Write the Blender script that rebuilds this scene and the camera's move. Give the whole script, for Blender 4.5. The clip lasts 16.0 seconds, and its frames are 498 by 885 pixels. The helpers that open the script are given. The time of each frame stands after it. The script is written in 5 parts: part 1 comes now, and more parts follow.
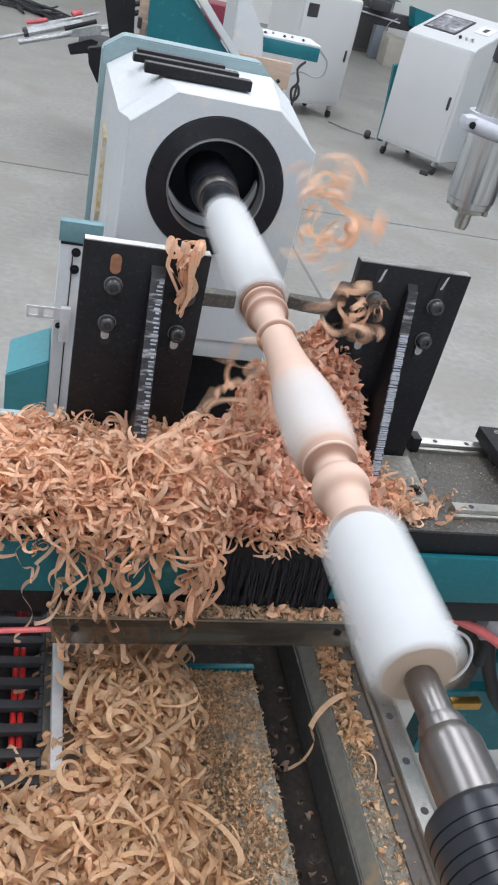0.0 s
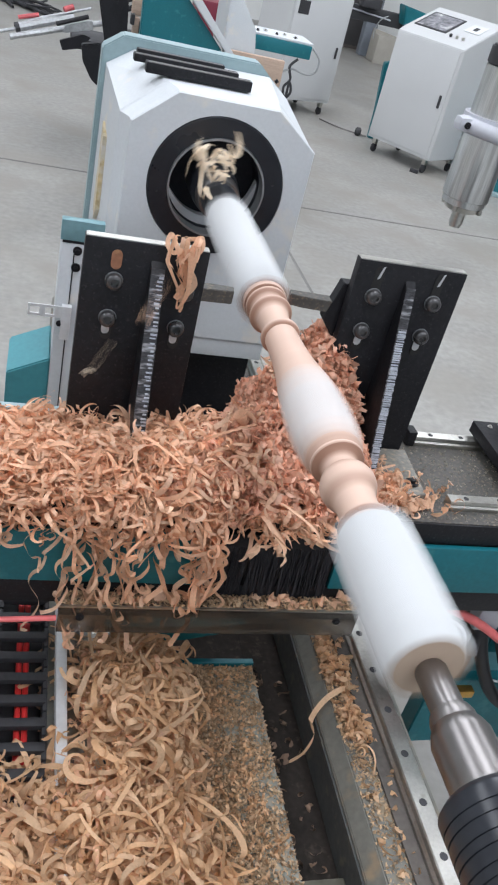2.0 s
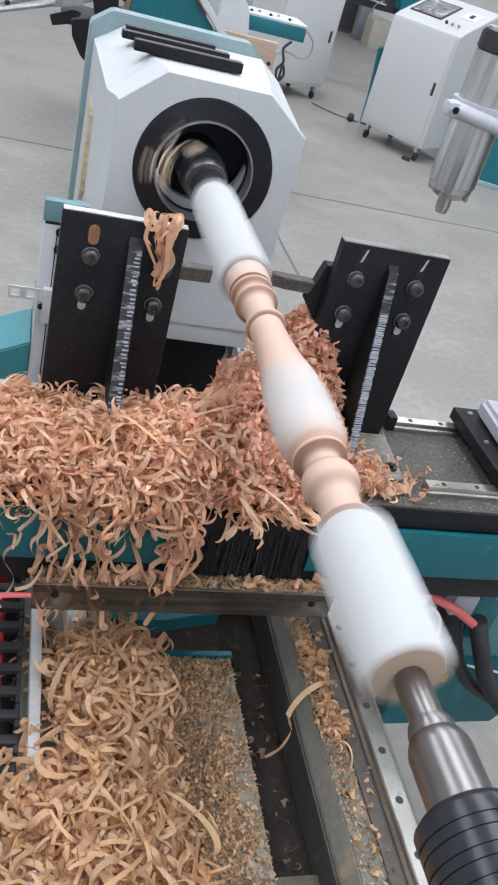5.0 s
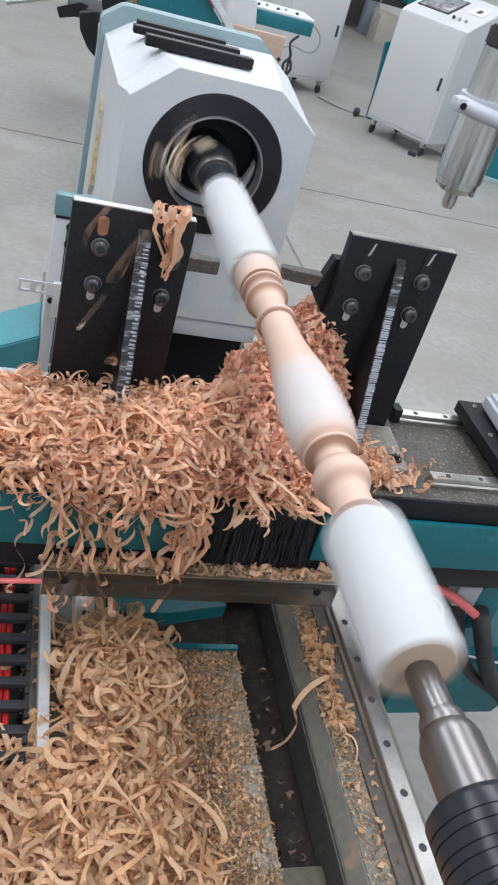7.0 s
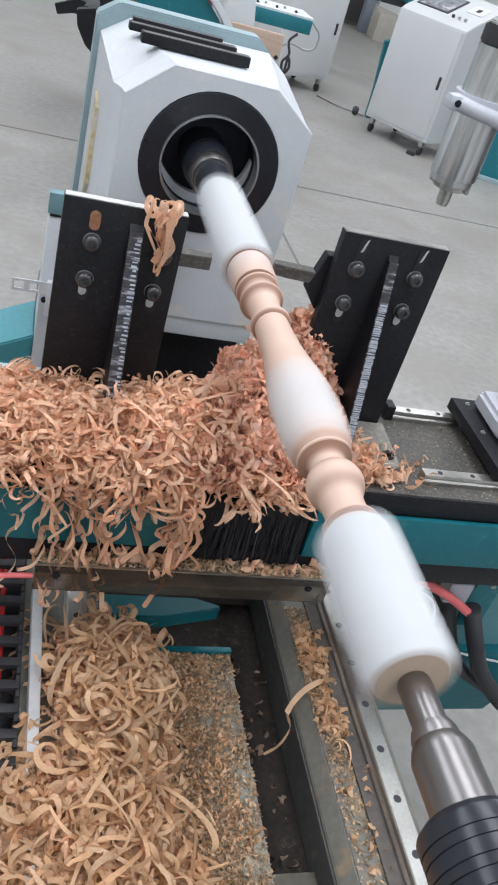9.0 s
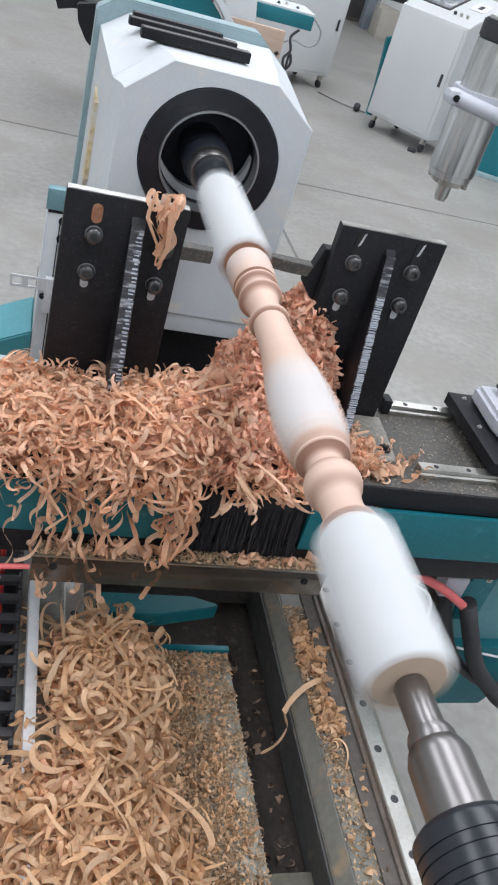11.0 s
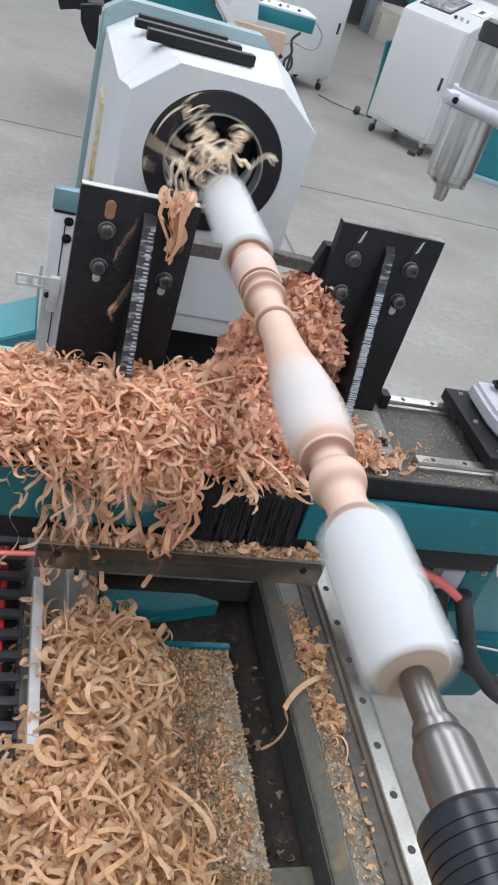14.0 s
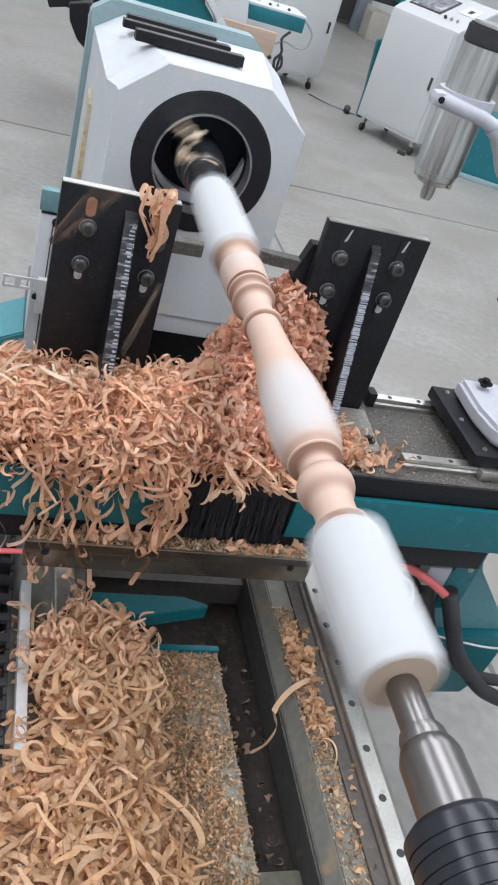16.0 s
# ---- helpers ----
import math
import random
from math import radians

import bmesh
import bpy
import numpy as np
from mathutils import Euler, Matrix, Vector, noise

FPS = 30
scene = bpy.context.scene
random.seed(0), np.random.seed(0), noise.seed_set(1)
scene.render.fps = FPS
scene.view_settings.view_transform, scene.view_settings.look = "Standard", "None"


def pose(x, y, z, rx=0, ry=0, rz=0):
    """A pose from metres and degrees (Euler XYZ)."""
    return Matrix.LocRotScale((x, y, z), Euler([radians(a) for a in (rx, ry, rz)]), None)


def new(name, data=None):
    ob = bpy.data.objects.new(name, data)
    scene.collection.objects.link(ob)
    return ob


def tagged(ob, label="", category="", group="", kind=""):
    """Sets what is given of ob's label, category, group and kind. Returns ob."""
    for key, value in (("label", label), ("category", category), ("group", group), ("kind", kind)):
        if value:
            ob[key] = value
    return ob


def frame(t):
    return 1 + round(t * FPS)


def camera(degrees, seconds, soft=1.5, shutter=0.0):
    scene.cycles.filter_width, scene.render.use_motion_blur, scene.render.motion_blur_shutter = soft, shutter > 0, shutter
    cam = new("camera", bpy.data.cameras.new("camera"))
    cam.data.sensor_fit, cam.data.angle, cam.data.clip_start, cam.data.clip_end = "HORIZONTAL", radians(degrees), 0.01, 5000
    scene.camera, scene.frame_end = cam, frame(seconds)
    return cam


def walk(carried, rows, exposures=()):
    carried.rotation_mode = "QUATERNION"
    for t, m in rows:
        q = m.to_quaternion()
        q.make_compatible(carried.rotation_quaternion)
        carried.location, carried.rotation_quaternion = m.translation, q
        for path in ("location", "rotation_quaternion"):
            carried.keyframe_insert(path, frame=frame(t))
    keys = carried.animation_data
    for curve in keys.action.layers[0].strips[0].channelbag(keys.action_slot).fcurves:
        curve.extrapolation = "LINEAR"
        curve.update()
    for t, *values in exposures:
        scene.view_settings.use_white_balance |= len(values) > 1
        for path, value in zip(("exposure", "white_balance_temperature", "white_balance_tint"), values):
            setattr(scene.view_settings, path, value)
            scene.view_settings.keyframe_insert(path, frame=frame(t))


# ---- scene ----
cam = camera(34.0, 16.0, soft=2.1, shutter=1.0)
# seconds, x, y, z, then the turns about x, y and z
PATH = [
    (0.0, -0.304, 0.0, 1.55, 56.68, -12.02, -10.04),
    (0.5, -0.3077, -0.0026, 1.5528, 56.68, -12.05, -10.22),
    (1.0, -0.3174, -0.002, 1.5544, 56.7, -12.1, -10.46),
    (1.5, -0.3268, -0.0035, 1.5564, 56.64, -12.29, -10.6),
    (2.0, -0.3299, -0.0078, 1.5563, 56.55, -12.58, -10.71),
    (2.5, -0.3263, -0.0031, 1.5518, 56.26, -12.97, -10.74),
    (3.0, -0.3269, 0.0012, 1.5481, 55.78, -13.32, -10.47),
    (3.5, -0.3261, 0.0013, 1.5477, 55.65, -13.59, -10.53),
    (4.0, -0.3191, 0.013, 1.5534, 55.67, -13.81, -10.72),
    (6.5, -0.3271, 0.017, 1.5524, 55.11, -14.39, -10.77),
    (7.0, -0.3323, 0.0118, 1.5561, 55.02, -14.46, -10.47),
    (7.5, -0.3276, 0.0166, 1.5533, 55.0, -14.62, -10.48),
    (8.0, -0.324, 0.0192, 1.5559, 54.93, -14.66, -10.38),
    (8.5, -0.326, 0.0225, 1.5557, 54.92, -14.69, -10.4),
    (9.0, -0.3246, 0.024, 1.5558, 54.88, -14.81, -10.45),
    (11.5, -0.3207, 0.0303, 1.5546, 54.59, -15.09, -10.3),
    (12.0, -0.3247, 0.0213, 1.5578, 54.6, -15.16, -10.34),
    (12.5, -0.3266, 0.02, 1.5579, 54.64, -15.18, -10.42),
    (13.0, -0.3292, 0.0174, 1.5593, 54.67, -15.29, -10.33),
    (13.5, -0.3329, 0.0184, 1.5582, 54.7, -15.41, -10.2),
    (14.0, -0.3337, 0.0181, 1.5563, 54.71, -15.5, -10.24),
    (14.5, -0.3278, 0.0201, 1.5559, 54.72, -15.65, -10.34),
    (15.0, -0.3301, 0.0141, 1.5568, 54.77, -15.78, -10.52),
    (15.5, -0.3298, 0.025, 1.5595, 54.79, -15.94, -10.74),
    (16.0, -0.3301, 0.0251, 1.5603, 54.76, -15.84, -10.82),
]
walk(cam, [(t, pose(x, y, z, a, b, c)) for t, x, y, z, a, b, c in PATH])
# seconds, the carriage's way along the bed, the slide of the tool post with the roughing blade
FEED = [(0.0, -0.0, 0), (0.5, 0.0027, -0.001), (1.0, 0.0063, -0.004), (1.5, 0.0087, -0.006), (2.0, 0.0125, -0.007), (2.5, 0.0163, -0.009), (3.0, 0.0198, -0.01), (3.5, 0.0254, -0.012), (4.0, 0.0319, -0.012), (6.5, 0.047, -0.014), (7.0, 0.0515, -0.016), (7.5, 0.0573, -0.017), (8.0, 0.0631, -0.019), (8.5, 0.0654, -0.019), (9.0, 0.0678, -0.017), (11.5, 0.0852, -0.009), (12.0, 0.089, -0.006), (12.5, 0.0924, -0.004), (13.0, 0.0943, -0.001), (13.5, 0.0969, -0.001), (14.0, 0.0994, -0.003), (14.5, 0.1008, -0.005), (15.0, 0.1037, -0.008), (15.5, 0.1086, -0.009), (16.0, 0.1125, -0.011), ]
AX, AXIS = 0.0025, 1.087   # the spindle's axis: its x, and its height over the floor
rnd = random.Random(7)
rng = np.random.default_rng(11)

# ---- light: a bright hall under long skylights ----
world = bpy.data.worlds.new("world")
world.use_nodes = True
scene.world = world
wn = world.node_tree.nodes
sky = wn.new("ShaderNodeTexSky")
sky.sky_type, sky.sun_disc, sky.sun_elevation, sky.sun_rotation = "NISHITA", False, radians(50), radians(200)
world.node_tree.links.new(sky.outputs[0], wn["Background"].inputs[0])
wn["Background"].inputs[1].default_value = 0.1
for k, (lx, ly, power) in enumerate(((-4.2, 3.6, 505), (0.6, 3.6, 505), (5.4, 3.6, 505))):
    lamp = bpy.data.lights.new("skylight_lamp", "AREA")
    lamp.shape, lamp.size, lamp.size_y, lamp.energy, lamp.color = "RECTANGLE", 1.8, 15.0, power, (0.908, 0.940, 1.0)
    ob = new("skylight_lamp", lamp)
    ob.matrix_world = pose(lx, ly, 5.95, 0, 0, 0)
# unseen fill lamps, added to brighten upright faces turned to the camera
for lx in (-5.5, -1.8, 1.8, 5.5):
    lamp = bpy.data.lights.new("fill_lamp", "AREA")
    lamp.shape, lamp.size, lamp.size_y, lamp.energy, lamp.color = "RECTANGLE", 2.8, 2.4, 28, (0.908, 0.940, 1.0)
    ob = new("fill_lamp", lamp)
    ob.matrix_world = pose(lx, -7.05, 3.4, 90, 0, 0)
scene.view_settings.exposure = 0.06


# ---- materials ----
def mat(name, color, rough=0.5, metal=0.0, var=0.12, scale=8.0, fine=90.0, bump=0.15, spot=None, spot_amount=0.0, spot_scale=30.0,
        island=0.0, hue=None, obj=0.0, translucent=0.0, rough_var=0.12, stretch=(1, 1, 1), coat=0.0, spec=0.5):
    m = bpy.data.materials.new(name)
    m.use_nodes = True
    nt = m.node_tree
    n, ln = nt.nodes, nt.links.new
    bsdf = n["Principled BSDF"]
    tc = n.new("ShaderNodeTexCoord")
    mp = n.new("ShaderNodeMapping")
    mp.inputs["Scale"].default_value = stretch
    ln(tc.outputs["Object"], mp.inputs[0])
    big = n.new("ShaderNodeTexNoise")
    big.inputs["Scale"].default_value, big.inputs["Detail"].default_value = scale, 4
    small = n.new("ShaderNodeTexNoise")
    small.inputs["Scale"].default_value, small.inputs["Detail"].default_value = fine, 3
    ln(mp.outputs[0], big.inputs[0]), ln(mp.outputs[0], small.inputs[0])
    add = n.new("ShaderNodeMath")
    add.operation = "ADD"
    ln(big.outputs[0], add.inputs[0]), ln(small.outputs[0], add.inputs[1])
    ramp = n.new("ShaderNodeMapRange")
    ramp.inputs[1].default_value, ramp.inputs[2].default_value = 0.7, 1.3
    ramp.inputs[3].default_value, ramp.inputs[4].default_value = 1 - var, 1 + var
    ln(add.outputs[0], ramp.inputs[0])
    value = ramp.outputs[0]
    for amount, kind in ((island, "ShaderNodeNewGeometry"), (obj, "ShaderNodeObjectInfo")):
        if amount:
            src = n.new(kind)
            r2 = n.new("ShaderNodeMapRange")
            r2.inputs[3].default_value, r2.inputs[4].default_value = 1 - amount, 1 + amount
            ln(src.outputs["Random Per Island" if kind == "ShaderNodeNewGeometry" else "Random"], r2.inputs[0])
            mul = n.new("ShaderNodeMath")
            mul.operation = "MULTIPLY"
            ln(value, mul.inputs[0]), ln(r2.outputs[0], mul.inputs[1])
            value = mul.outputs[0]
    mix = n.new("ShaderNodeVectorMath")
    mix.operation = "SCALE"
    mix.inputs[0].default_value = color
    ln(value, mix.inputs["Scale"])
    col = mix.outputs[0]
    if hue:
        geo = n.new("ShaderNodeNewGeometry")
        sift = n.new("ShaderNodeMath")
        sift.operation, sift.inputs[1].default_value = "MULTIPLY", 7.31
        part_of = n.new("ShaderNodeMath")
        part_of.operation = "FRACT"
        ln(geo.outputs["Random Per Island"], sift.inputs[0]), ln(sift.outputs[0], part_of.inputs[0])
        hm = n.new("ShaderNodeMix")
        hm.data_type, hm.blend_type = "RGBA", "MULTIPLY"
        hm.inputs[7].default_value = (*hue, 1)
        ln(part_of.outputs[0], hm.inputs[0]), ln(col, hm.inputs[6])
        col = hm.outputs[2]
    if spot:
        sn = n.new("ShaderNodeTexNoise")
        sn.inputs["Scale"].default_value, sn.inputs["Detail"].default_value = spot_scale, 6
        ln(mp.outputs[0], sn.inputs[0])
        sr = n.new("ShaderNodeMapRange")
        sr.inputs[1].default_value, sr.inputs[2].default_value = 0.62 - 0.25 * spot_amount, 0.70
        ln(sn.outputs[0], sr.inputs[0])
        sm = n.new("ShaderNodeMix")
        sm.data_type = "RGBA"
        sm.inputs[7].default_value = (*spot, 1)
        ln(sr.outputs[0], sm.inputs[0]), ln(col, sm.inputs[6])
        col = sm.outputs[2]
    ln(col, bsdf.inputs["Base Color"])
    rr = n.new("ShaderNodeMapRange")
    rr.inputs[3].default_value, rr.inputs[4].default_value = max(0.03, rough - rough_var), min(1, rough + rough_var)
    ln(big.outputs[0], rr.inputs[0]), ln(rr.outputs[0], bsdf.inputs["Roughness"])
    bsdf.inputs["Metallic"].default_value = metal
    bsdf.inputs["Coat Weight"].default_value = coat
    bsdf.inputs["Specular IOR Level"].default_value = spec
    if bump:
        bp = n.new("ShaderNodeBump")
        bp.inputs["Strength"].default_value, bp.inputs["Distance"].default_value = bump, 0.002
        ln(small.outputs[0], bp.inputs["Height"]), ln(bp.outputs[0], bsdf.inputs["Normal"])
    if translucent:
        tr = n.new("ShaderNodeBsdfTranslucent")
        ln(col, tr.inputs[0])
        ms = n.new("ShaderNodeMixShader")
        ms.inputs[0].default_value = translucent
        ln(bsdf.outputs[0], ms.inputs[1]), ln(tr.outputs[0], ms.inputs[2])
        ln(ms.outputs[0], n["Material Output"].inputs[0])
    return m


CONCRETE = mat("concrete", (0.264, 0.257, 0.240), 0.42, var=0.20, scale=1.9, fine=26, bump=0.1, spot=(0.235, 0.220, 0.195), spot_amount=0.7, spot_scale=2.6)
JOINT = mat("joint", (0.16, 0.155, 0.15), 0.9)
WALLPAINT = mat("wall_paint", (0.72, 0.73, 0.72), 0.8, var=0.06, scale=1.0)
ROOFMETAL = mat("roof_metal", (0.6, 0.61, 0.62), 0.5, var=0.06, scale=1.0)
WHITE = mat("white_enamel", (0.575, 0.60, 0.62), 0.5, var=0.04, scale=6, fine=160, bump=0.05, spot=(0.66, 0.64, 0.60), spot_amount=0.1, spot_scale=14, spec=0.3)
TEAL = mat("teal_enamel", (0.004, 0.135, 0.165), 0.4, var=0.12, scale=7, fine=150, bump=0.08, spot=(0.03, 0.19, 0.21), spot_amount=0.1)
SAGE = mat("pale_teal_enamel", (0.27, 0.37, 0.39), 0.4, var=0.08, scale=9, bump=0.05)
BLACK = mat("black_oxide_steel", (0.012, 0.012, 0.0145), 0.45, var=0.3, scale=12, fine=140, bump=0.2, spot=(0.032, 0.032, 0.036), spot_amount=0.06, spot_scale=260, rough_var=0.15, spec=0.25)
RING = mat("blackened_ring", (0.015, 0.017, 0.022), 0.30, var=0.2, scale=10, bump=0.08)
RECESS = mat("dull_recess_paint", (0.022, 0.025, 0.032), 0.65, var=0.2, scale=10, bump=0.08, spec=0.25)
RUBBER = mat("black_rubber", (0.032, 0.032, 0.036), 0.65, var=0.2, bump=0.2)
STEEL = mat("ground_steel", (0.53, 0.52, 0.485), 0.33, metal=1.0, var=0.12, scale=20, fine=200, bump=0.05, spot=(0.42, 0.40, 0.36), spot_amount=0.1, spot_scale=60)
DARKSTEEL = mat("dark_turned_steel", (0.255, 0.240, 0.235), 0.34, metal=1.0, var=0.08, scale=20, fine=120, bump=0.03, rough_var=0.06)
ALU = mat("brushed_aluminium", (0.62, 0.62, 0.61), 0.35, metal=1.0, var=0.18, scale=14, fine=60, bump=0.15, stretch=(9, 9, 0.4))
CASTGREY = mat("grey_casting", (0.49, 0.50, 0.545), 0.4, var=0.06, scale=10, bump=0.1)
DUSTY = mat("dusty_dark_steel", (0.066, 0.063, 0.058), 0.6, var=0.3, scale=14, fine=120, bump=0.3, spot=(0.17, 0.135, 0.095), spot_amount=0.35, spot_scale=220)
TRAYGREY = mat("tray_grey_paint", (0.25, 0.255, 0.225), 0.5, var=0.12, scale=9, fine=80, bump=0.2, spot=(0.46, 0.33, 0.2), spot_amount=0.35, spot_scale=60)
DARK = mat("dark_underside", (0.105, 0.092, 0.082), 0.7, var=0.3, bump=0.2)
# chips for the gap, dimmed in colour for the shade down there
DIMCHIP = mat("dim_gap_chips", (0.20, 0.13, 0.09), 0.8, var=0.2, island=0.45, bump=0.1)
GAPBAR = mat("dark_gap_bar_paint", (0.115, 0.108, 0.085), 0.6, var=0.2, scale=9, fine=80, bump=0.2, spec=0.2)
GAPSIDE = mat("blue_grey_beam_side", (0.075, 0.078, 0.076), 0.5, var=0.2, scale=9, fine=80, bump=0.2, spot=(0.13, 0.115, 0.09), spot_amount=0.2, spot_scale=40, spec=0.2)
# very dark base colour that carries the shade at the gap's bottom
GAPSTEEL = mat("shaded_gap_steel", (0.028, 0.023, 0.020), 0.7, var=0.3, scale=14, fine=90, bump=0.2, spot=(0.06, 0.048, 0.038), spot_amount=0.2, spot_scale=70, spec=0.12)
COATED = mat("white_coated_blank", (0.53, 0.54, 0.545), 0.6, var=0.03, scale=20, bump=0.05)
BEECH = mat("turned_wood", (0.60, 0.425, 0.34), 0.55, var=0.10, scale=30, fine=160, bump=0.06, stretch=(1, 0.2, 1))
ENDGRAIN = mat("wood_end_grain", (0.46, 0.345, 0.26), 0.7, var=0.12, scale=40, bump=0.2)
SHAVING = mat("wood_shavings", (0.81, 0.55, 0.385), 0.6, var=0.12, scale=30, fine=300, bump=0.1, island=0.20, hue=(0.97, 0.82, 0.72), translucent=0.30)
CHIP = mat("wood_chips", (0.80, 0.505, 0.372), 0.65, var=0.12, scale=30, fine=300, bump=0.1, island=0.22, hue=(0.95, 0.76, 0.66), translucent=0.26)
PALESHAVING = mat("pale_shavings", (0.69, 0.470, 0.298), 0.6, var=0.12, scale=30, fine=300, bump=0.1, island=0.18, hue=(0.96, 0.86, 0.74), translucent=0.32)
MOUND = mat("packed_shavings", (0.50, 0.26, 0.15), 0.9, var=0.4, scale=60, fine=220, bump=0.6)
DUST = mat("sawdust", (0.50, 0.35, 0.22), 0.8, var=0.2, island=0.3, bump=0.1)
CAPTEAL = mat("cap_teal_enamel", (0.15, 0.28, 0.31), 0.4, var=0.1, scale=9, bump=0.05)
PALEDUST = mat("pale_sawdust", (0.38, 0.335, 0.285), 0.8, var=0.2, island=0.35, bump=0.1)
SAGE2 = mat("grey_teal_enamel", (0.10, 0.25, 0.28), 0.4, var=0.1, scale=9, bump=0.05)
TEALFOOT = mat("teal_foot_enamel", (0.06, 0.26, 0.30), 0.4, var=0.1, scale=7, bump=0.06)
TRIM = mat("dull_trim_steel", (0.30, 0.31, 0.32), 0.35, metal=0.5, var=0.1)
BRISTLE = mat("black_bristle", (0.020, 0.018, 0.021), 0.7, var=0.3, spec=0.35)
BEAMPAINT = mat("worn_beam_paint", (0.158, 0.155, 0.135), 0.5, var=0.2, scale=8, fine=80, bump=0.2, spot=(0.26, 0.20, 0.13), spot_amount=0.35, spot_scale=26)
FOOTSTEEL = mat("dusty_foot_steel", (0.20, 0.19, 0.17), 0.5, var=0.25, scale=20, fine=160, bump=0.2, spot=(0.36, 0.30, 0.22), spot_amount=0.4, spot_scale=120)
ZINC = mat("zinc_plate", (0.72, 0.73, 0.74), 0.4, metal=0.3, var=0.08, scale=20)
BLEACHED = mat("bleached_shavings", (0.82, 0.68, 0.52), 0.6, var=0.12, scale=30, fine=300, bump=0.1, island=0.2, translucent=0.3)
NUT = mat("blued_nut_steel", (0.017, 0.019, 0.025), 0.3, var=0.2, scale=12, fine=120, bump=0.08)
ACRYLIC = mat("clear_acrylic", (0.34, 0.29, 0.245), 0.10, var=0.15, scale=14, bump=0.0, rough_var=0.0)
ACRYLIC.node_tree.nodes["Principled BSDF"].inputs["Transmission Weight"].default_value = 0.92
YELLOW = mat("yellow_label", (0.56, 0.44, 0.24), 0.5, var=0.25, scale=60, spot=(0.60, 0.57, 0.50), spot_amount=0.9, spot_scale=45)
BRASS = mat("brass", (0.70, 0.42, 0.12), 0.35, metal=1.0)
REDHOSE = mat("red_hose", (0.75, 0.16, 0.16), 0.4, var=0.1)
REDCABLE = mat("red_cable", (0.62, 0.03, 0.03), 0.45, var=0.1)
HOSE = mat("corrugated_hose", (0.03, 0.03, 0.034), 0.5, var=0.15, bump=0.1)
CLEAR = mat("clear_tube", (0.7, 0.72, 0.74), 0.2, var=0.05)
FADEDRED = mat("faded_red_plastic", (0.55, 0.10, 0.11), 0.5, var=0.2)
DULLALU = mat("dull_aluminium", (0.42, 0.43, 0.44), 0.45, metal=0.7, var=0.2, scale=14, fine=60, bump=0.1)
MAROON = mat("maroon_enamel", (0.16, 0.012, 0.03), 0.4, var=0.1)
GREYCABLE = mat("grey_cable", (0.30, 0.31, 0.31), 0.5, var=0.1)
BOARD = mat("raw_board", (0.45, 0.33, 0.255), 0.7, var=0.15, scale=6, fine=60, stretch=(1, 8, 8))
SCREEN = mat("dusty_screen", (0.22, 0.22, 0.24), 0.2, var=0.5, scale=9, fine=30, spot=(0.6, 0.6, 0.6), spot_amount=0.3, spot_scale=12)
CABINETWHITE = mat("cabinet_enamel", (0.51, 0.52, 0.525), 0.4, var=0.05, scale=2.5, fine=120, bump=0.05)
CARDBOARD = mat("cardboard", (0.36, 0.34, 0.30), 0.8, var=0.1)
LEGBLUE = mat("blue_grey_enamel", (0.17, 0.19, 0.22), 0.5, var=0.15)
LEGDARK = mat("dark_door_enamel", (0.05, 0.048, 0.05), 0.5, var=0.15)


def end_grain_and_shade(m, tint):
    """The grain runs along y: the more a turned surface faces along it, the darker its tint, for end grain and for
    painted-in shade of coves and steep faces.
    """
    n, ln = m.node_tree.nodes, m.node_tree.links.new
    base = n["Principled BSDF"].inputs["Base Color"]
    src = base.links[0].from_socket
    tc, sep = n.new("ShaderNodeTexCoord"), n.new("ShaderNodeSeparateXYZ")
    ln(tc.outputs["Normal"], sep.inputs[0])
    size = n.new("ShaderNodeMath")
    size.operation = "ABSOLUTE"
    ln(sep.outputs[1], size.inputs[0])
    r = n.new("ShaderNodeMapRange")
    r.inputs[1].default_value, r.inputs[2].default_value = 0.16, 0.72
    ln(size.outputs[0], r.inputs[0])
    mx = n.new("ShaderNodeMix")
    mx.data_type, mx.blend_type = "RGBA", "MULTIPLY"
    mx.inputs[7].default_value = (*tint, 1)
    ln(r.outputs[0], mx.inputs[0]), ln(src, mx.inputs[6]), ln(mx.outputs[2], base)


# tint mixes darker end grain with shade put into the wood's colour
end_grain_and_shade(BEECH, (0.52, 0.395, 0.335))


# ---- building helpers ----
BASE = {}


def thing(name, base, label, category, group=""):
    ob = new(name)
    ob.empty_display_size = 0.05
    ob.location = base
    BASE[ob] = Vector(base)
    return tagged(ob, label, category, group)


def link_mesh(name, bm, material, base, smooth=False):
    bmesh.ops.recalc_face_normals(bm, faces=bm.faces)
    me = bpy.data.meshes.new(name)
    for v in bm.verts:
        v.co -= base
    bm.to_mesh(me)
    bm.free()
    for m in (material if isinstance(material, (list, tuple)) else [material]):
        me.materials.append(m)
    if smooth:
        me.shade_smooth()
        me.set_sharp_from_angle(angle=radians(35))
    return new(name, me)


def part(name, bm, material, parent, label="", smooth=True):
    ob = link_mesh(name, bm, material, BASE[parent], smooth)
    ob.parent = parent
    BASE[ob] = BASE[parent]
    return tagged(ob, label)


def solid(name, bm, material, label, category="", kind="", smooth=True, base=(0, 0, 0)):
    ob = link_mesh(name, bm, material, Vector(base), smooth)
    ob.location = base
    BASE[ob] = Vector(base)
    return tagged(ob, label, category, "", kind)


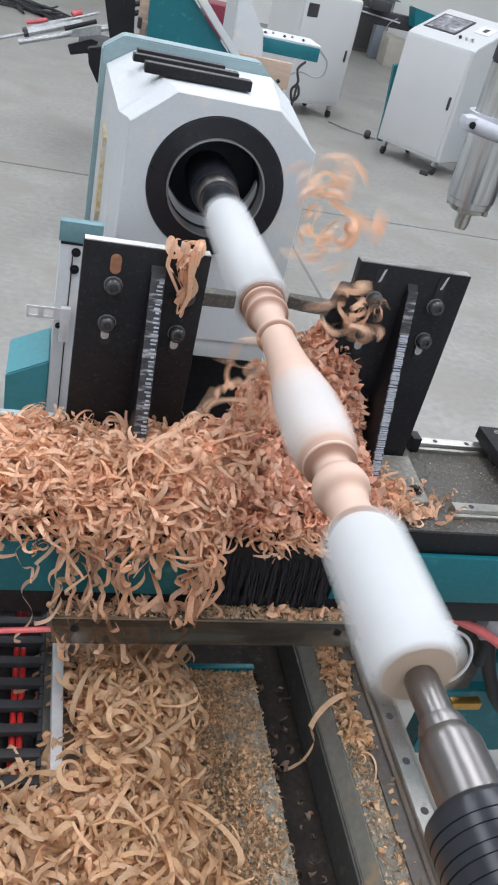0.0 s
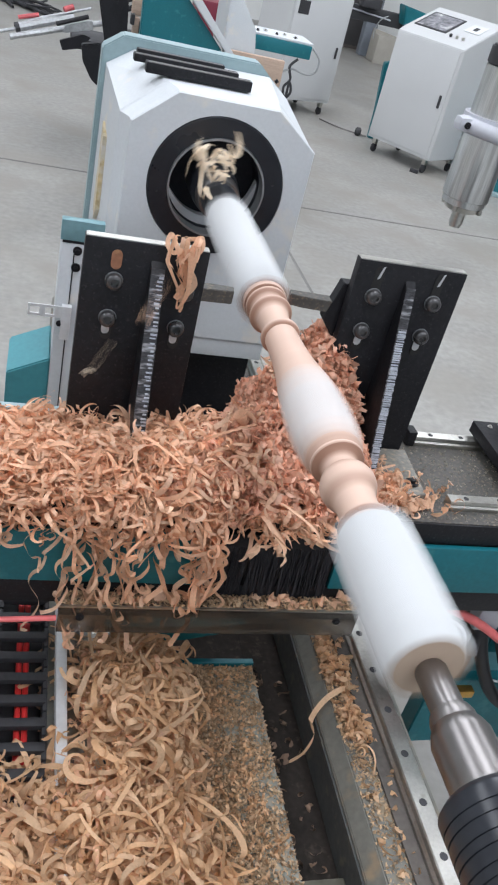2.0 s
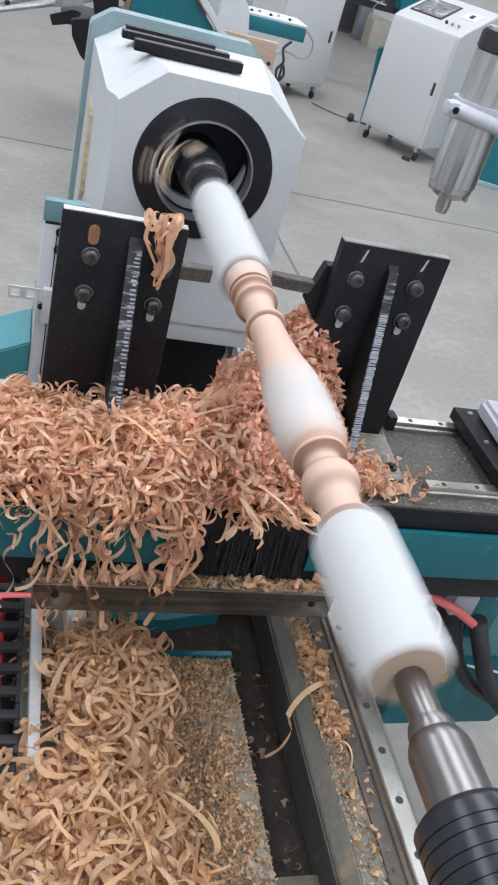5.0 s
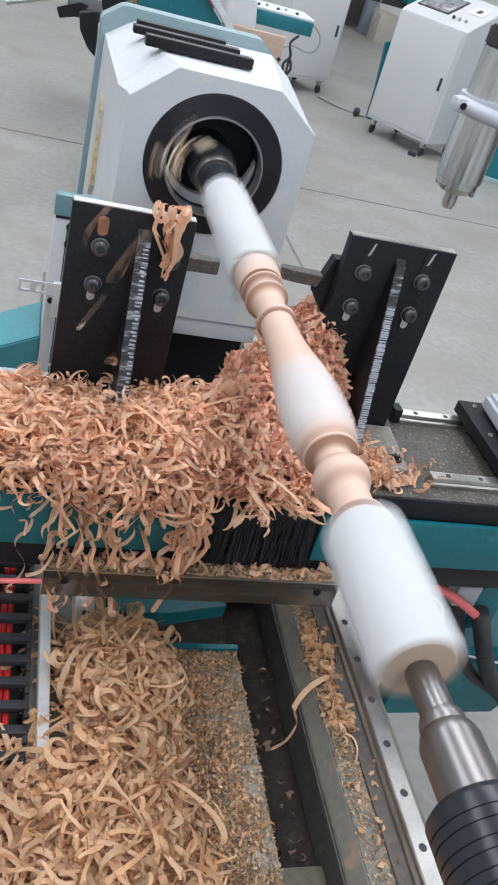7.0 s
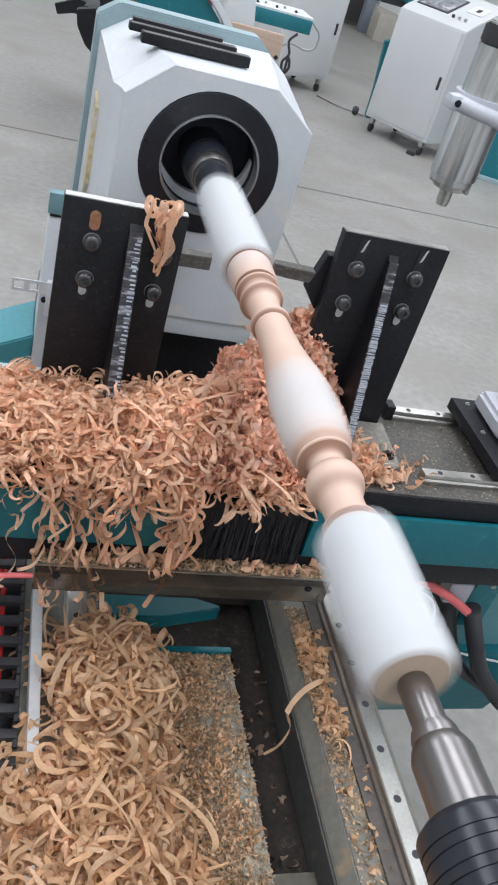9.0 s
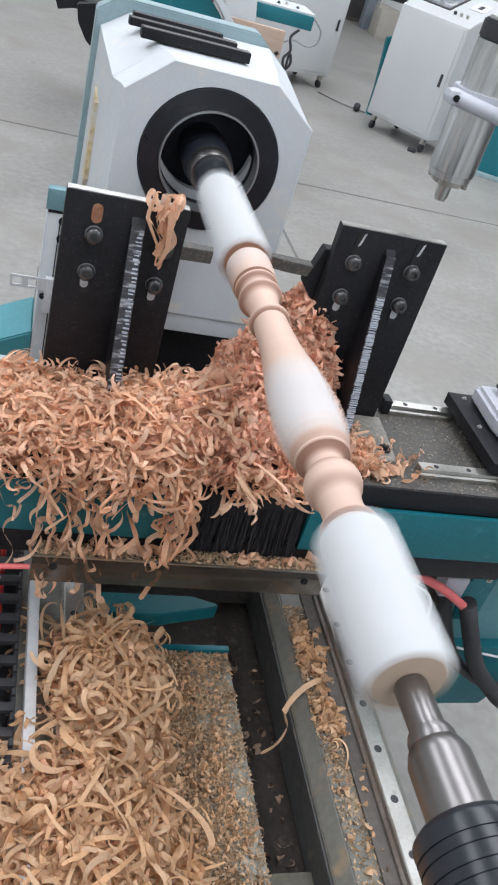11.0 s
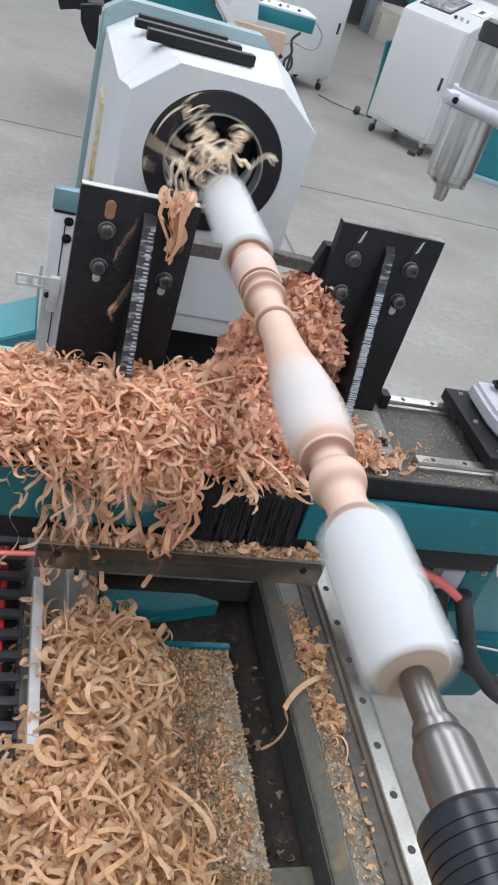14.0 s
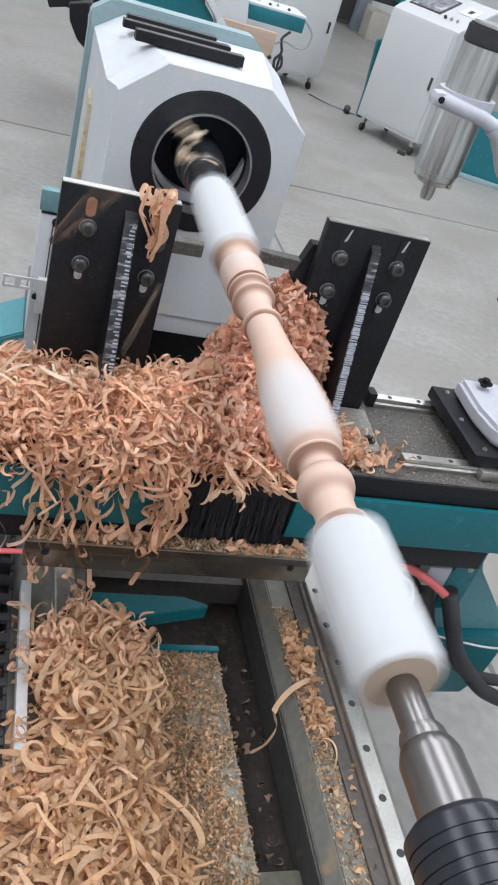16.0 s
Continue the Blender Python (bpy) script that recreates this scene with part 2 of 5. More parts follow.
def box(x0, x1, y0, y1, z0, z1, bevel=0.0015, bm=None, turn=None):
    bm = bm or bmesh.new()
    made = bmesh.ops.create_cube(bm, size=1)["verts"]
    for v in made:
        v.co = Vector(((x0 + x1) / 2 + v.co.x * (x1 - x0), (y0 + y1) / 2 + v.co.y * (y1 - y0), (z0 + z1) / 2 + v.co.z * (z1 - z0)))
    if bevel:
        edges = {e for v in made for e in v.link_edges}
        made = [v for v in bmesh.ops.bevel(bm, geom=list(edges), offset=bevel, segments=2, affect="EDGES", profile=0.6)["verts"]]
    if turn:
        bmesh.ops.transform(bm, matrix=turn, verts=list({v for v in made}))
    return bm


def rod(p0, p1, r0, r1=None, n=24, bm=None, bevel=0.0, caps=True):
    bm = bm or bmesh.new()
    p0, p1 = Vector(p0), Vector(p1)
    r1 = r0 if r1 is None else r1
    m = Matrix.Translation((p0 + p1) / 2) @ (p1 - p0).to_track_quat("Z", "Y").to_matrix().to_4x4()
    made = bmesh.ops.create_cone(bm, cap_ends=caps, segments=n, radius1=r0, radius2=r1, depth=(p1 - p0).length, matrix=m)["verts"]
    if bevel:
        rim = {e for v in made for e in v.link_edges if len(e.link_faces) == 2 and any(len(fc.verts) > 4 for fc in e.link_faces)}
        bmesh.ops.bevel(bm, geom=list(rim), offset=bevel, segments=2, affect="EDGES")
    return bm


def prism(points, axis, a, b, bevel=0.0, bm=None):
    """An outline drawn in the two other axes, in their order, pushed along one axis from a to b."""
    bm = bm or bmesh.new()
    k = "xyz".index(axis)

    def at(p, d):
        c = list(p)
        c.insert(k, d)
        return bm.verts.new(c)
    lo, hi = [at(p, a) for p in points], [at(p, b) for p in points]
    n = len(points)
    fs = [bm.faces.new(lo), bm.faces.new(hi[::-1])] + [bm.faces.new((lo[i], hi[i], hi[(i + 1) % n], lo[(i + 1) % n])) for i in range(n)]
    if bevel:
        bmesh.ops.recalc_face_normals(bm, faces=fs)
        bmesh.ops.bevel(bm, geom=list({e for fc in fs for e in fc.edges}), offset=bevel, segments=2, affect="EDGES")
    return bm


def turned(profile, x, z, n=48, bm=None, closed=False):
    """A body of revolution about a line along y; profile: (y, radius)."""
    bm = bm or bmesh.new()
    rings = [[bm.verts.new((x + r * math.sin(2 * math.pi * i / n), y, z + r * math.cos(2 * math.pi * i / n))) for i in range(n)] for y, r in profile]
    pairs = list(zip(rings, rings[1:])) + ([(rings[-1], rings[0])] if closed else [])
    for a, b in pairs:
        for i in range(n):
            bm.faces.new((a[i], a[(i + 1) % n], b[(i + 1) % n], b[i]))
    if not closed:
        bm.faces.new(rings[0]), bm.faces.new(rings[-1])
    return bm


def smooth_path(points, steps=8):
    pts = [Vector(p) for p in points]
    out = []
    for i in range(len(pts) - 1):
        a, b, c, d = pts[max(i - 1, 0)], pts[i], pts[i + 1], pts[min(i + 2, len(pts) - 1)]
        for s in range(steps):
            t = s / steps
            out.append(0.5 * ((2 * b) + (c - a) * t + (2 * a - 5 * b + 4 * c - d) * t * t + (3 * b - a - 3 * c + d) * t ** 3))
    return out + [pts[-1]]


def tube(points, r, n=12, steps=8, ripple=0.0, bm=None):
    bm = bm or bmesh.new()
    pts = smooth_path(points, steps)
    rings, side = [], Vector((0.3, 0.5, 0.8))
    for i, p in enumerate(pts):
        d = (pts[min(i + 1, len(pts) - 1)] - pts[max(i - 1, 0)]).normalized()
        u = (side - d * side.dot(d)).normalized()
        side, w = u, d.cross(u)
        q = r * (1 + (ripple if i % 2 else -ripple))
        rings.append([bm.verts.new(p + q * (u * math.cos(2 * math.pi * k / n) + w * math.sin(2 * math.pi * k / n))) for k in range(n)])
    for a, b in zip(rings, rings[1:]):
        for k in range(n):
            bm.faces.new((a[k], a[(k + 1) % n], b[(k + 1) % n], b[k]))
    bm.faces.new(rings[0]), bm.faces.new(rings[-1])
    return bm


def bolt(name, p, way, r, parent, material=None, label=""):
    """A socket-head bolt whose head looks along way."""
    p, way = Vector(p), Vector(way).normalized()
    bm = rod(p - way * 0.004, p + way * r * 0.8, r, n=20, bevel=r * 0.5)
    rod(p + way * r * 0.78, p + way * r * 0.805, r * 0.45, n=6, bm=bm)
    return part(name, bm, material or BLACK, parent, label)


# ---- shavings: ribbons that curl ----
def ribbon(length, radius, width, pitch, wave, steps, gen, torn=0.0):
    """The verts of one ribbon whose curl wanders, round its own middle, as (steps + 1, 2, 3); torn: how ragged its edges are."""
    s = np.linspace(0, 1, steps + 1)
    bend = (1 + 0.85 * np.sin(gen.uniform(3, 11) * s + gen.uniform(0, 6)) + gen.uniform(-0.4, 0.4) * s) / radius
    if gen.random() < 0.25:
        bend = bend * np.tanh(9 * (s - gen.uniform(0.3, 0.7)))
    ds = length / steps
    ang = np.cumsum(bend) * ds + gen.uniform(0, 6)
    c = np.stack([np.cumsum(np.cos(ang)) * ds, np.cumsum(np.sin(ang)) * ds, pitch * (s - 0.5) + wave * np.sin(gen.uniform(3, 9) * s + gen.uniform(0, 6))], 1)
    tilt = gen.uniform(-0.5, 0.5) + gen.uniform(-1.3, 1.3) * s
    out = np.stack([-np.sin(ang) * np.sin(tilt), np.cos(ang) * np.sin(tilt), np.cos(tilt)], 1)
    taper = width * 0.5 * (0.4 + 0.6 * np.minimum(1, 6 * np.minimum(s, 1 - s) + 0.15)) * (1 + 0.18 * np.sin(11 * s + gen.uniform(0, 6)))
    near, far = taper * (1 + torn * gen.uniform(-1, 1, steps + 1)), taper * (1 + torn * gen.uniform(-1, 1, steps + 1))
    v = np.stack([c - out * near[:, None], c + out * far[:, None]], 1)
    return v - v.mean((0, 1))


def strand(points, half, twist, phase):
    """A ribbon along a smooth path through points, turning slowly about it."""
    pts = [np.array(p) for p in smooth_path(points, 7)]
    out = []
    for i, p in enumerate(pts):
        d = pts[min(i + 1, len(pts) - 1)] - pts[max(i - 1, 0)]
        d = d / (np.linalg.norm(d) + 1e-9)
        u = np.cross(d, (0.2, 1.0, 0.1))
        u = u / (np.linalg.norm(u) + 1e-9)
        a = phase + twist * i / len(pts)
        side = (u * math.cos(a) + np.cross(d, u) * math.sin(a)) * half * min(1.0, 0.45 + 0.2 * min(i, len(pts) - 1 - i))
        out.append((p - side, p + side))
    return np.array(out)


def turns(gen, n, flat=0.0):
    q = gen.normal(size=(n, 4))
    q[:, 1:3] *= 1 - flat
    q /= np.linalg.norm(q, axis=1)[:, None]
    w, x, y, z = q.T
    return np.stack([np.stack([1 - 2 * (y * y + z * z), 2 * (x * y - z * w), 2 * (x * z + y * w)], 1),
                     np.stack([2 * (x * y + z * w), 1 - 2 * (x * x + z * z), 2 * (y * z - x * w)], 1),
                     np.stack([2 * (x * z - y * w), 2 * (y * z + x * w), 1 - 2 * (x * x + y * y)], 1)], 1)


def heap(name, forms, places, rots, material, label, base, kind="stuff", category="shavings", press=1.0):
    """Many ribbons in one mesh. forms: shapes to draw from; places (n, 3); press: how flat each one lies."""
    vs, fs, at = [], [], 0
    for i, (p, r) in enumerate(zip(places, rots)):
        v = forms[i % len(forms)]
        steps = len(v) - 1
        vs.append((v.reshape(-1, 3) @ r.T) * (1, 1, press) + p - np.array(base))
        k = at + 2 * np.arange(steps)[:, None]
        fs.append(np.concatenate([k, k + 1, k + 3, k + 2], 1))
        at += 2 * (steps + 1)
    vs, fs = np.concatenate(vs), np.concatenate(fs)
    me = bpy.data.meshes.new(name)
    me.from_pydata(vs.tolist(), [], fs.tolist())
    me.materials.append(material)
    me.shade_smooth()
    ob = new(name, me)
    ob.location = base
    return tagged(ob, label, category, "", kind)


CURLS = [ribbon(rng.uniform(0.07, 0.20), rng.uniform(0.0055, 0.0125), rng.uniform(0.0042, 0.0080), rng.uniform(0.012, 0.06), 0.010, 34, rng, 0.10) for _ in range(120)]
FLAKES = [ribbon(rng.uniform(0.020, 0.052), rng.uniform(0.0045, 0.010), rng.uniform(0.0075, 0.0160), rng.uniform(0, 0.014), 0.004, 9, rng, 0.40) for _ in range(120)]
SWIRLS = [ribbon(rng.uniform(0.15, 0.34), rng.uniform(0.009, 0.024), rng.uniform(0.0046, 0.0090), rng.uniform(0.03, 0.09), 0.014, 48, rng, 0.06) for _ in range(90)]
LONGS = [ribbon(rng.uniform(0.10, 0.27), rng.uniform(0.008, 0.019), rng.uniform(0.0055, 0.0105), rng.uniform(0.02, 0.08), 0.016, 40, rng, 0.08) for _ in range(120)]
CRUMBS = [ribbon(rng.uniform(0.004, 0.010), rng.uniform(0.003, 0.006), rng.uniform(0.002, 0.005), 0, 0, 2, rng) for _ in range(30)]


def mound(name, height, x0, x1, y0, y1, floor_z, step, material, label, base):
    """A packed core under a heap; height(x, y) over the whole rectangle."""
    nx, ny = int((x1 - x0) / step) + 1, int((y1 - y0) / step) + 1
    bm = bmesh.new()
    grid = [[bm.verts.new((x0 + (x1 - x0) * i / nx, y0 + (y1 - y0) * j / ny,
                           max(floor_z, height(x0 + (x1 - x0) * i / nx, y0 + (y1 - y0) * j / ny) + rnd.uniform(-0.004, 0.003)))) for j in range(ny + 1)] for i in range(nx + 1)]
    for i in range(nx):
        for j in range(ny):
            four = (grid[i][j], grid[i + 1][j], grid[i + 1][j + 1], grid[i][j + 1])
            if max(v.co.z for v in four) > floor_z + 0.002:
                bm.faces.new(four)
    bmesh.ops.delete(bm, geom=[v for v in bm.verts if not v.link_faces], context="VERTS")
    return solid(name, bm, material, label, "shavings", "stuff", base=base)


# ---- the hall ----
def hall():
    solid("floor", box(-9, 12, -7, 15, -0.2, 0, 0), CONCRETE, "grey polished concrete workshop floor", "floor", "structure")
    j = box(-9, 12, 5.105, 5.125, -0.02, 0.0015, 0)
    box(1.06, 1.075, -7, 5.10, -0.02, 0.0015, 0, bm=j)
    solid("floor_joint", j, JOINT, "dark sawn joints in the concrete floor", "joint", "structure")
    for name, b in (("wall_north", (-9.2, 12.2, 15, 15.2, 0, 6)), ("wall_west", (-9.2, -9, -7, 15, 0, 6)), ("wall_east", (12, 12.2, -7, 15, 0, 6))):
        solid(name, box(*b, 0), WALLPAINT, "plain pale painted hall wall", "wall", "structure")
    # out of view: the openings are added to house the fill lamps
    south = bmesh.new()
    box(-9.2, 12.2, -7.2, -7, 0, 2.2, 0, bm=south)
    box(-9.2, 12.2, -7.2, -7, 4.6, 6, 0, bm=south)
    for a, b in ((-9.2, -6.9), (-4.1, -3.2), (-0.4, 0.4), (3.2, 4.1), (6.9, 12.2)):
        box(a, b, -7.2, -7, 2.2, 4.6, 0, bm=south)
    solid("wall_south", south, WALLPAINT, "unseen pale hall wall with four openings added for fill light", "wall", "structure")
    roof = bmesh.new()
    edges = (-9.2, -5.2, -3.2, -0.4, 1.6, 4.4, 6.4, 12.2)
    for a, b in ((edges[0], edges[1]), (edges[2], edges[3]), (edges[4], edges[5]), (edges[6], edges[7])):
        box(a, b, -7.2, 15.2, 6.0, 6.1, 0, bm=roof)
    for a, b in ((-7.2, -4.6), (10.6, 15.2)):
        for c, d in ((edges[1], edges[2]), (edges[3], edges[4]), (edges[5], edges[6])):
            box(c, d, a, b, 6.0, 6.1, 0, bm=roof)
    solid("ceiling", roof, ROOFMETAL, "pale metal roof with long skylight openings", "ceiling", "structure")


hall()


# ---- the lathe's bed and its leg ----
def lathe_bed():
    t = thing("lathe_bed", (0, 0.9, 0), "grey painted steel lathe bed with two linear rails", "lathe bed")
    y0, y1 = -0.35, 2.3
    part("right_beam", prism([(0.200, 0.12), (0.345, 0.12), (0.345, 0.470), (0.221, 0.470), (0.200, 0.446)], "y", y0, y1, 0.002), BEAMPAINT, t)
    part("left_beam", box(-0.262, -0.128, y0, y1, 0.12, 0.470, 0.004), BEAMPAINT, t)
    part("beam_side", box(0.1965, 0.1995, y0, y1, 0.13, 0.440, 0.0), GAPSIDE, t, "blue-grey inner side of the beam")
    part("gap_bar", box(0.1235, 0.196, 0.512, 0.572, 0.366, 0.385, 0.002), GAPBAR, t, "grey cross bar in the gap")
    part("rail_flange", box(0.262, 0.286, y0, y1, 0.470, 0.476, 0.001), DARK, t, "dark strip beside the rail")
    for name, x0, x1 in (("right_rail", 0.286, 0.3195), ("left_rail", -0.188, -0.153)):
        outline = [(x0, 0.470), (x1, 0.470), (x1, 0.482), (x1 - 0.004, 0.487), (x1 - 0.001, 0.492), (x1 - 0.001, 0.502), (x1 - 0.003, 0.504),
                   (x0 + 0.003, 0.504), (x0 + 0.001, 0.502), (x0 + 0.001, 0.492), (x0 + 0.004, 0.487), (x0, 0.482)]
        r = part(name, prism(outline, "y", y0, y1), STEEL, t, "ground steel linear rail with counterbored bolt holes")
        for k in range(-13, 18):
            yy = 0.700 + 0.084 * k
            if y0 < yy < y1:
                xc = (x0 + x1) / 2
                part("bolt_hole", turned_up((xc, yy), ((0.5042, 0.0064), (0.5046, 0.0064), (0.5046, 0.0052), (0.5043, 0.0))), RUBBER, r, "black bolt plug")
    part("chip_tray", box(-0.128, 0.122, -0.3, 0.962, 0.385, 0.400, 0.002), TRAYGREY, t, "dusty grey sheet tray")
    part("tray_lip", box(-0.128, 0.124, 0.963, 0.975, 0.380, 0.408, 0.002), TEAL, t, "teal lip of the tray")
    part("cross_member", prism([(-0.12, 1.036), (0.049, 1.036), (0.094, 1.020), (0.094, 1.012), (-0.014, 0.987), (-0.12, 0.987)], "z", 0.44, 0.47, 0.002), TEAL, t, "teal cross member")
    part("gap_floor", box(0.1225, 0.196, -0.35, 1.119, 0.345, 0.365, 0.0), GAPSTEEL, t, "bottom of the bed's gap with its shade put into the colour")
    part("gap_floor", box(-0.1275, 0.122, 0.9755, 1.119, 0.345, 0.365, 0.0), GAPSTEEL, t, "bottom behind the tray with its shade put into the colour")
    part("end_wall", box(-0.12, 0.199, 1.12, 1.14, 0.15, 0.42, 0.0), DARK, t)
    part("cable_cover", box(-0.2435, -0.2265, -0.35, 1.02, 0.470, 0.506, 0.002), ZINC, t, "pale strip along the bed's edge")
    part("cable_trough", box(-0.40, -0.2635, -0.35, 1.3, 0.30, 0.315, 0.001), DARK, t, "dark cable trough")
    part("front_foot", box(-0.24, 0.33, -0.2, 0.0, 0.0, 0.119, 0.004), TEAL, t)
    part("rear_foot", box(-0.26, 0.34, 1.5, 2.2, 0.0, 0.119, 0.004), TEAL, t)
    return t


def turned_up(xy, profile, n=14):
    bm = bmesh.new()
    rings = [[bm.verts.new((xy[0] + max(r, 1e-4) * math.cos(2 * math.pi * i / n), xy[1] + max(r, 1e-4) * math.sin(2 * math.pi * i / n), z)) for i in range(n)] for z, r in profile]
    for a, b in zip(rings, rings[1:]):
        for i in range(n):
            bm.faces.new((a[i], a[(i + 1) % n], b[(i + 1) % n], b[i]))
    bm.faces.new(rings[-1])
    return bm


lathe_bed()


def cable_chain():
    t = thing("cable_chain", (-0.30, 0.8, 0.315), "black plastic cable chain holding red cables", "cable chain")
    for k in range(16):
        y = 0.52 + 0.0425 * k
        part("link", box(-0.334, -0.2565, y, y + 0.016, 0.478, 0.490, 0.003), RUBBER, t)
        part("side_plate", box(-0.338, -0.330, y - 0.012, y + 0.028, 0.43, 0.486, 0.003), RUBBER, t)
        part("side_plate", box(-0.262, -0.2545, y - 0.012, y + 0.028, 0.43, 0.486, 0.003), RUBBER, t)
    for x in (-0.300, -0.289):
        part("cable", tube([(x, 0.45, 0.462), (x + 0.003, 0.7, 0.465), (x, 0.95, 0.463), (x, 1.2, 0.46)], 0.0048, 10, 4), REDCABLE, t, "red cable")
    part("base", box(-0.338, -0.2545, 0.45, 1.2, 0.316, 0.435, 0.002), RUBBER, t)
    return t


cable_chain()


# ---- headstock ----
def octagon(hw, top, bottom, cham, drop):
    return [(-hw, bottom), (hw, bottom), (hw, top - drop), (hw - cham, top), (-hw + cham, top), (-hw, top - drop)]


def headstock():
    t = thing("headstock", (0, 1.75, 0.47), "white enamel lathe headstock with a black faceplate ring", "headstock")
    bm = bmesh.new()
    sections = [(1.570, 0.172, 1.2490, 0.078, 0.064), (1.574, 0.174, 1.252, 0.080, 0.066), (1.590, 0.176, 1.2525, 0.080, 0.066), (1.622, 0.190, 1.254, 0.082, 0.068), (1.626, 0.192, 1.254, 0.080, 0.066), (1.87, 0.211, 1.257, 0.054, 0.036)]
    rings = [[bm.verts.new((x if x < 0 else x * (0.1860 if y < 1.572 else 0.1885) / hw, y, z)) for x, z in octagon(hw, top, 0.76, c, dr)] for y, hw, top, c, dr in sections]
    for a, b in zip(rings, rings[1:]):
        for i in range(6):
            bm.faces.new((a[i], a[(i + 1) % 6], b[(i + 1) % 6], b[i]))
    bm.faces.new(rings[-1])
    # the front face with its round opening
    n = 48
    circle = [bm.verts.new((0.006 + 0.136 * math.cos(2 * math.pi * i / n), 1.570, AXIS + 0.136 * math.sin(2 * math.pi * i / n))) for i in range(n)]
    edges = [bm.edges.new((circle[i], circle[(i + 1) % n])) for i in range(n)]
    outer = [e for e in bm.edges if all(v in rings[0] for v in e.verts)]
    bmesh.ops.triangle_fill(bm, edges=edges + outer, use_beauty=True)
    for fc in [fc for fc in bm.faces if all(v in circle for v in fc.verts)]:
        bm.faces.remove(fc)
    part("body", bm, WHITE, t, smooth=False)
    part("skirt", box(-0.20, 0.185, 1.575, 1.87, 0.715, 0.7595, 0.003), WHITE, t, "white lower skirt")
    # black fills in the shadow below the housing
    part("pedestal", box(-0.19, 0.18, 1.64, 1.86, 0.471, 0.7145, 0.003), BLACK, t, "black pedestal with the shadow under the housing put into its colour")
    back = prism([(-0.222, 0.70), (0.17, 0.70), (0.17, 1.235), (0.115, 1.280), (-0.180, 1.280), (-0.222, 1.250)], "y", 1.872, 1.925, 0.003)
    part("rear_cover", back, SAGE, t, "pale teal rear cover")
    part("motor_cover", prism([(-0.185, 0.50), (0.2, 0.50), (0.2, 0.95), (-0.185, 0.95)], "y", 1.937, 2.25, 0.004), SAGE, t)
    c = (0.006, AXIS)
    part("faceplate_ring", turned([(1.5665, 0.0975), (1.5665, 0.1335), (1.572, 0.1355), (1.600, 0.1355), (1.600, 0.0975)], *c, n=64, closed=True), RING, t, "wide black ring")
    part("trim_ring", turned([(1.5615, 0.0928), (1.5615, 0.0965), (1.600, 0.0965), (1.600, 0.0928)], *c, n=64, closed=True), TRIM, t, "thin bright steel ring")
    part("recess", turned([(1.599, 0.092), (1.665, 0.092), (1.665, 0.0), (1.670, 0.0), (1.670, 0.100), (1.602, 0.100)], *c, n=48, closed=True), RECESS, t, "dark recess behind the ring")
    # crescent added in white, shaped like the skylit lower wall of the recess
    lip = bmesh.new()
    arc = lambda i: 0.091 - 0.019 * math.sin(math.pi * i / 36) ** 0.7
    for i in range(36):
        a0, a1 = radians(-168 + 4.9 * i), radians(-168 + 4.9 * (i + 1))
        lip.faces.new([lip.verts.new((c[0] + q * math.cos(a), 1.612, c[1] + q * math.sin(a))) for q, a in ((0.091, a0), (0.091, a1), (arc(i + 1), a1), (arc(i), a0))])
    bmesh.ops.remove_doubles(lip, verts=lip.verts, dist=1e-5)
    ex = bmesh.ops.extrude_face_region(lip, geom=lip.faces[:])["geom"]
    bmesh.ops.translate(lip, verts=[g for g in ex if isinstance(g, bmesh.types.BMVert)], vec=(0, 0.02, 0))
    part("lit_crescent", lip, WHITE, t, "white crescent standing in for the lit lower wall of the recess")
    for k in range(6):
        a = radians(12 + 60 * k)
        bolt("ring_bolt", (c[0] + 0.115 * math.cos(a), 1.5665, c[1] + 0.115 * math.sin(a)), (0, -1, 0), 0.0030, t, RING)
    bolt("top_plug", (-0.104, 1.660, 1.256), (0, 0, 1), 0.006, t)
    bolt("top_plug", (-0.150, 1.845, 1.258), (0, 0, 1), 0.005, t)
    bolt("top_plug", (0.150, 1.84, 1.257), (0, 0, 1), 0.005, t)
    part("label", prism([(1.792, 1.122), (1.738, 1.105), (1.724, 0.955), (1.750, 0.925), (1.792, 0.950)], "x", -0.2092, -0.198), YELLOW, t, "faded yellow warning strip")
    return t


headstock()


def bar_stock():
    for x0, x1, y, w, h, a in ((-0.155, 0.030, 1.835, 0.022, 0.010, 1), (-0.168, 0.045, 1.752, 0.026, 0.014, 1.5), (-0.152, 0.055, 1.660, 0.026, 0.019, 1.5)):
        z, xm = 1.2575, (x0 + x1) / 2
        t = thing("steel_bar", (xm, y, z), "black square tool bar lying on the headstock", "steel bar", "bars on the headstock")
        part("bar", box(x0, x1, y - w / 2, y + w / 2, z, z + h, 0.002), BLACK, t)
        part("worn_top", box(x0 + 0.004, x1 - 0.004, y - w * 0.42, y - w * 0.1, z + h, z + h + 0.001, 0.0), DARKSTEEL, t, "worn bright top")
        t.rotation_euler = (0, 0, radians(a))


bar_stock()


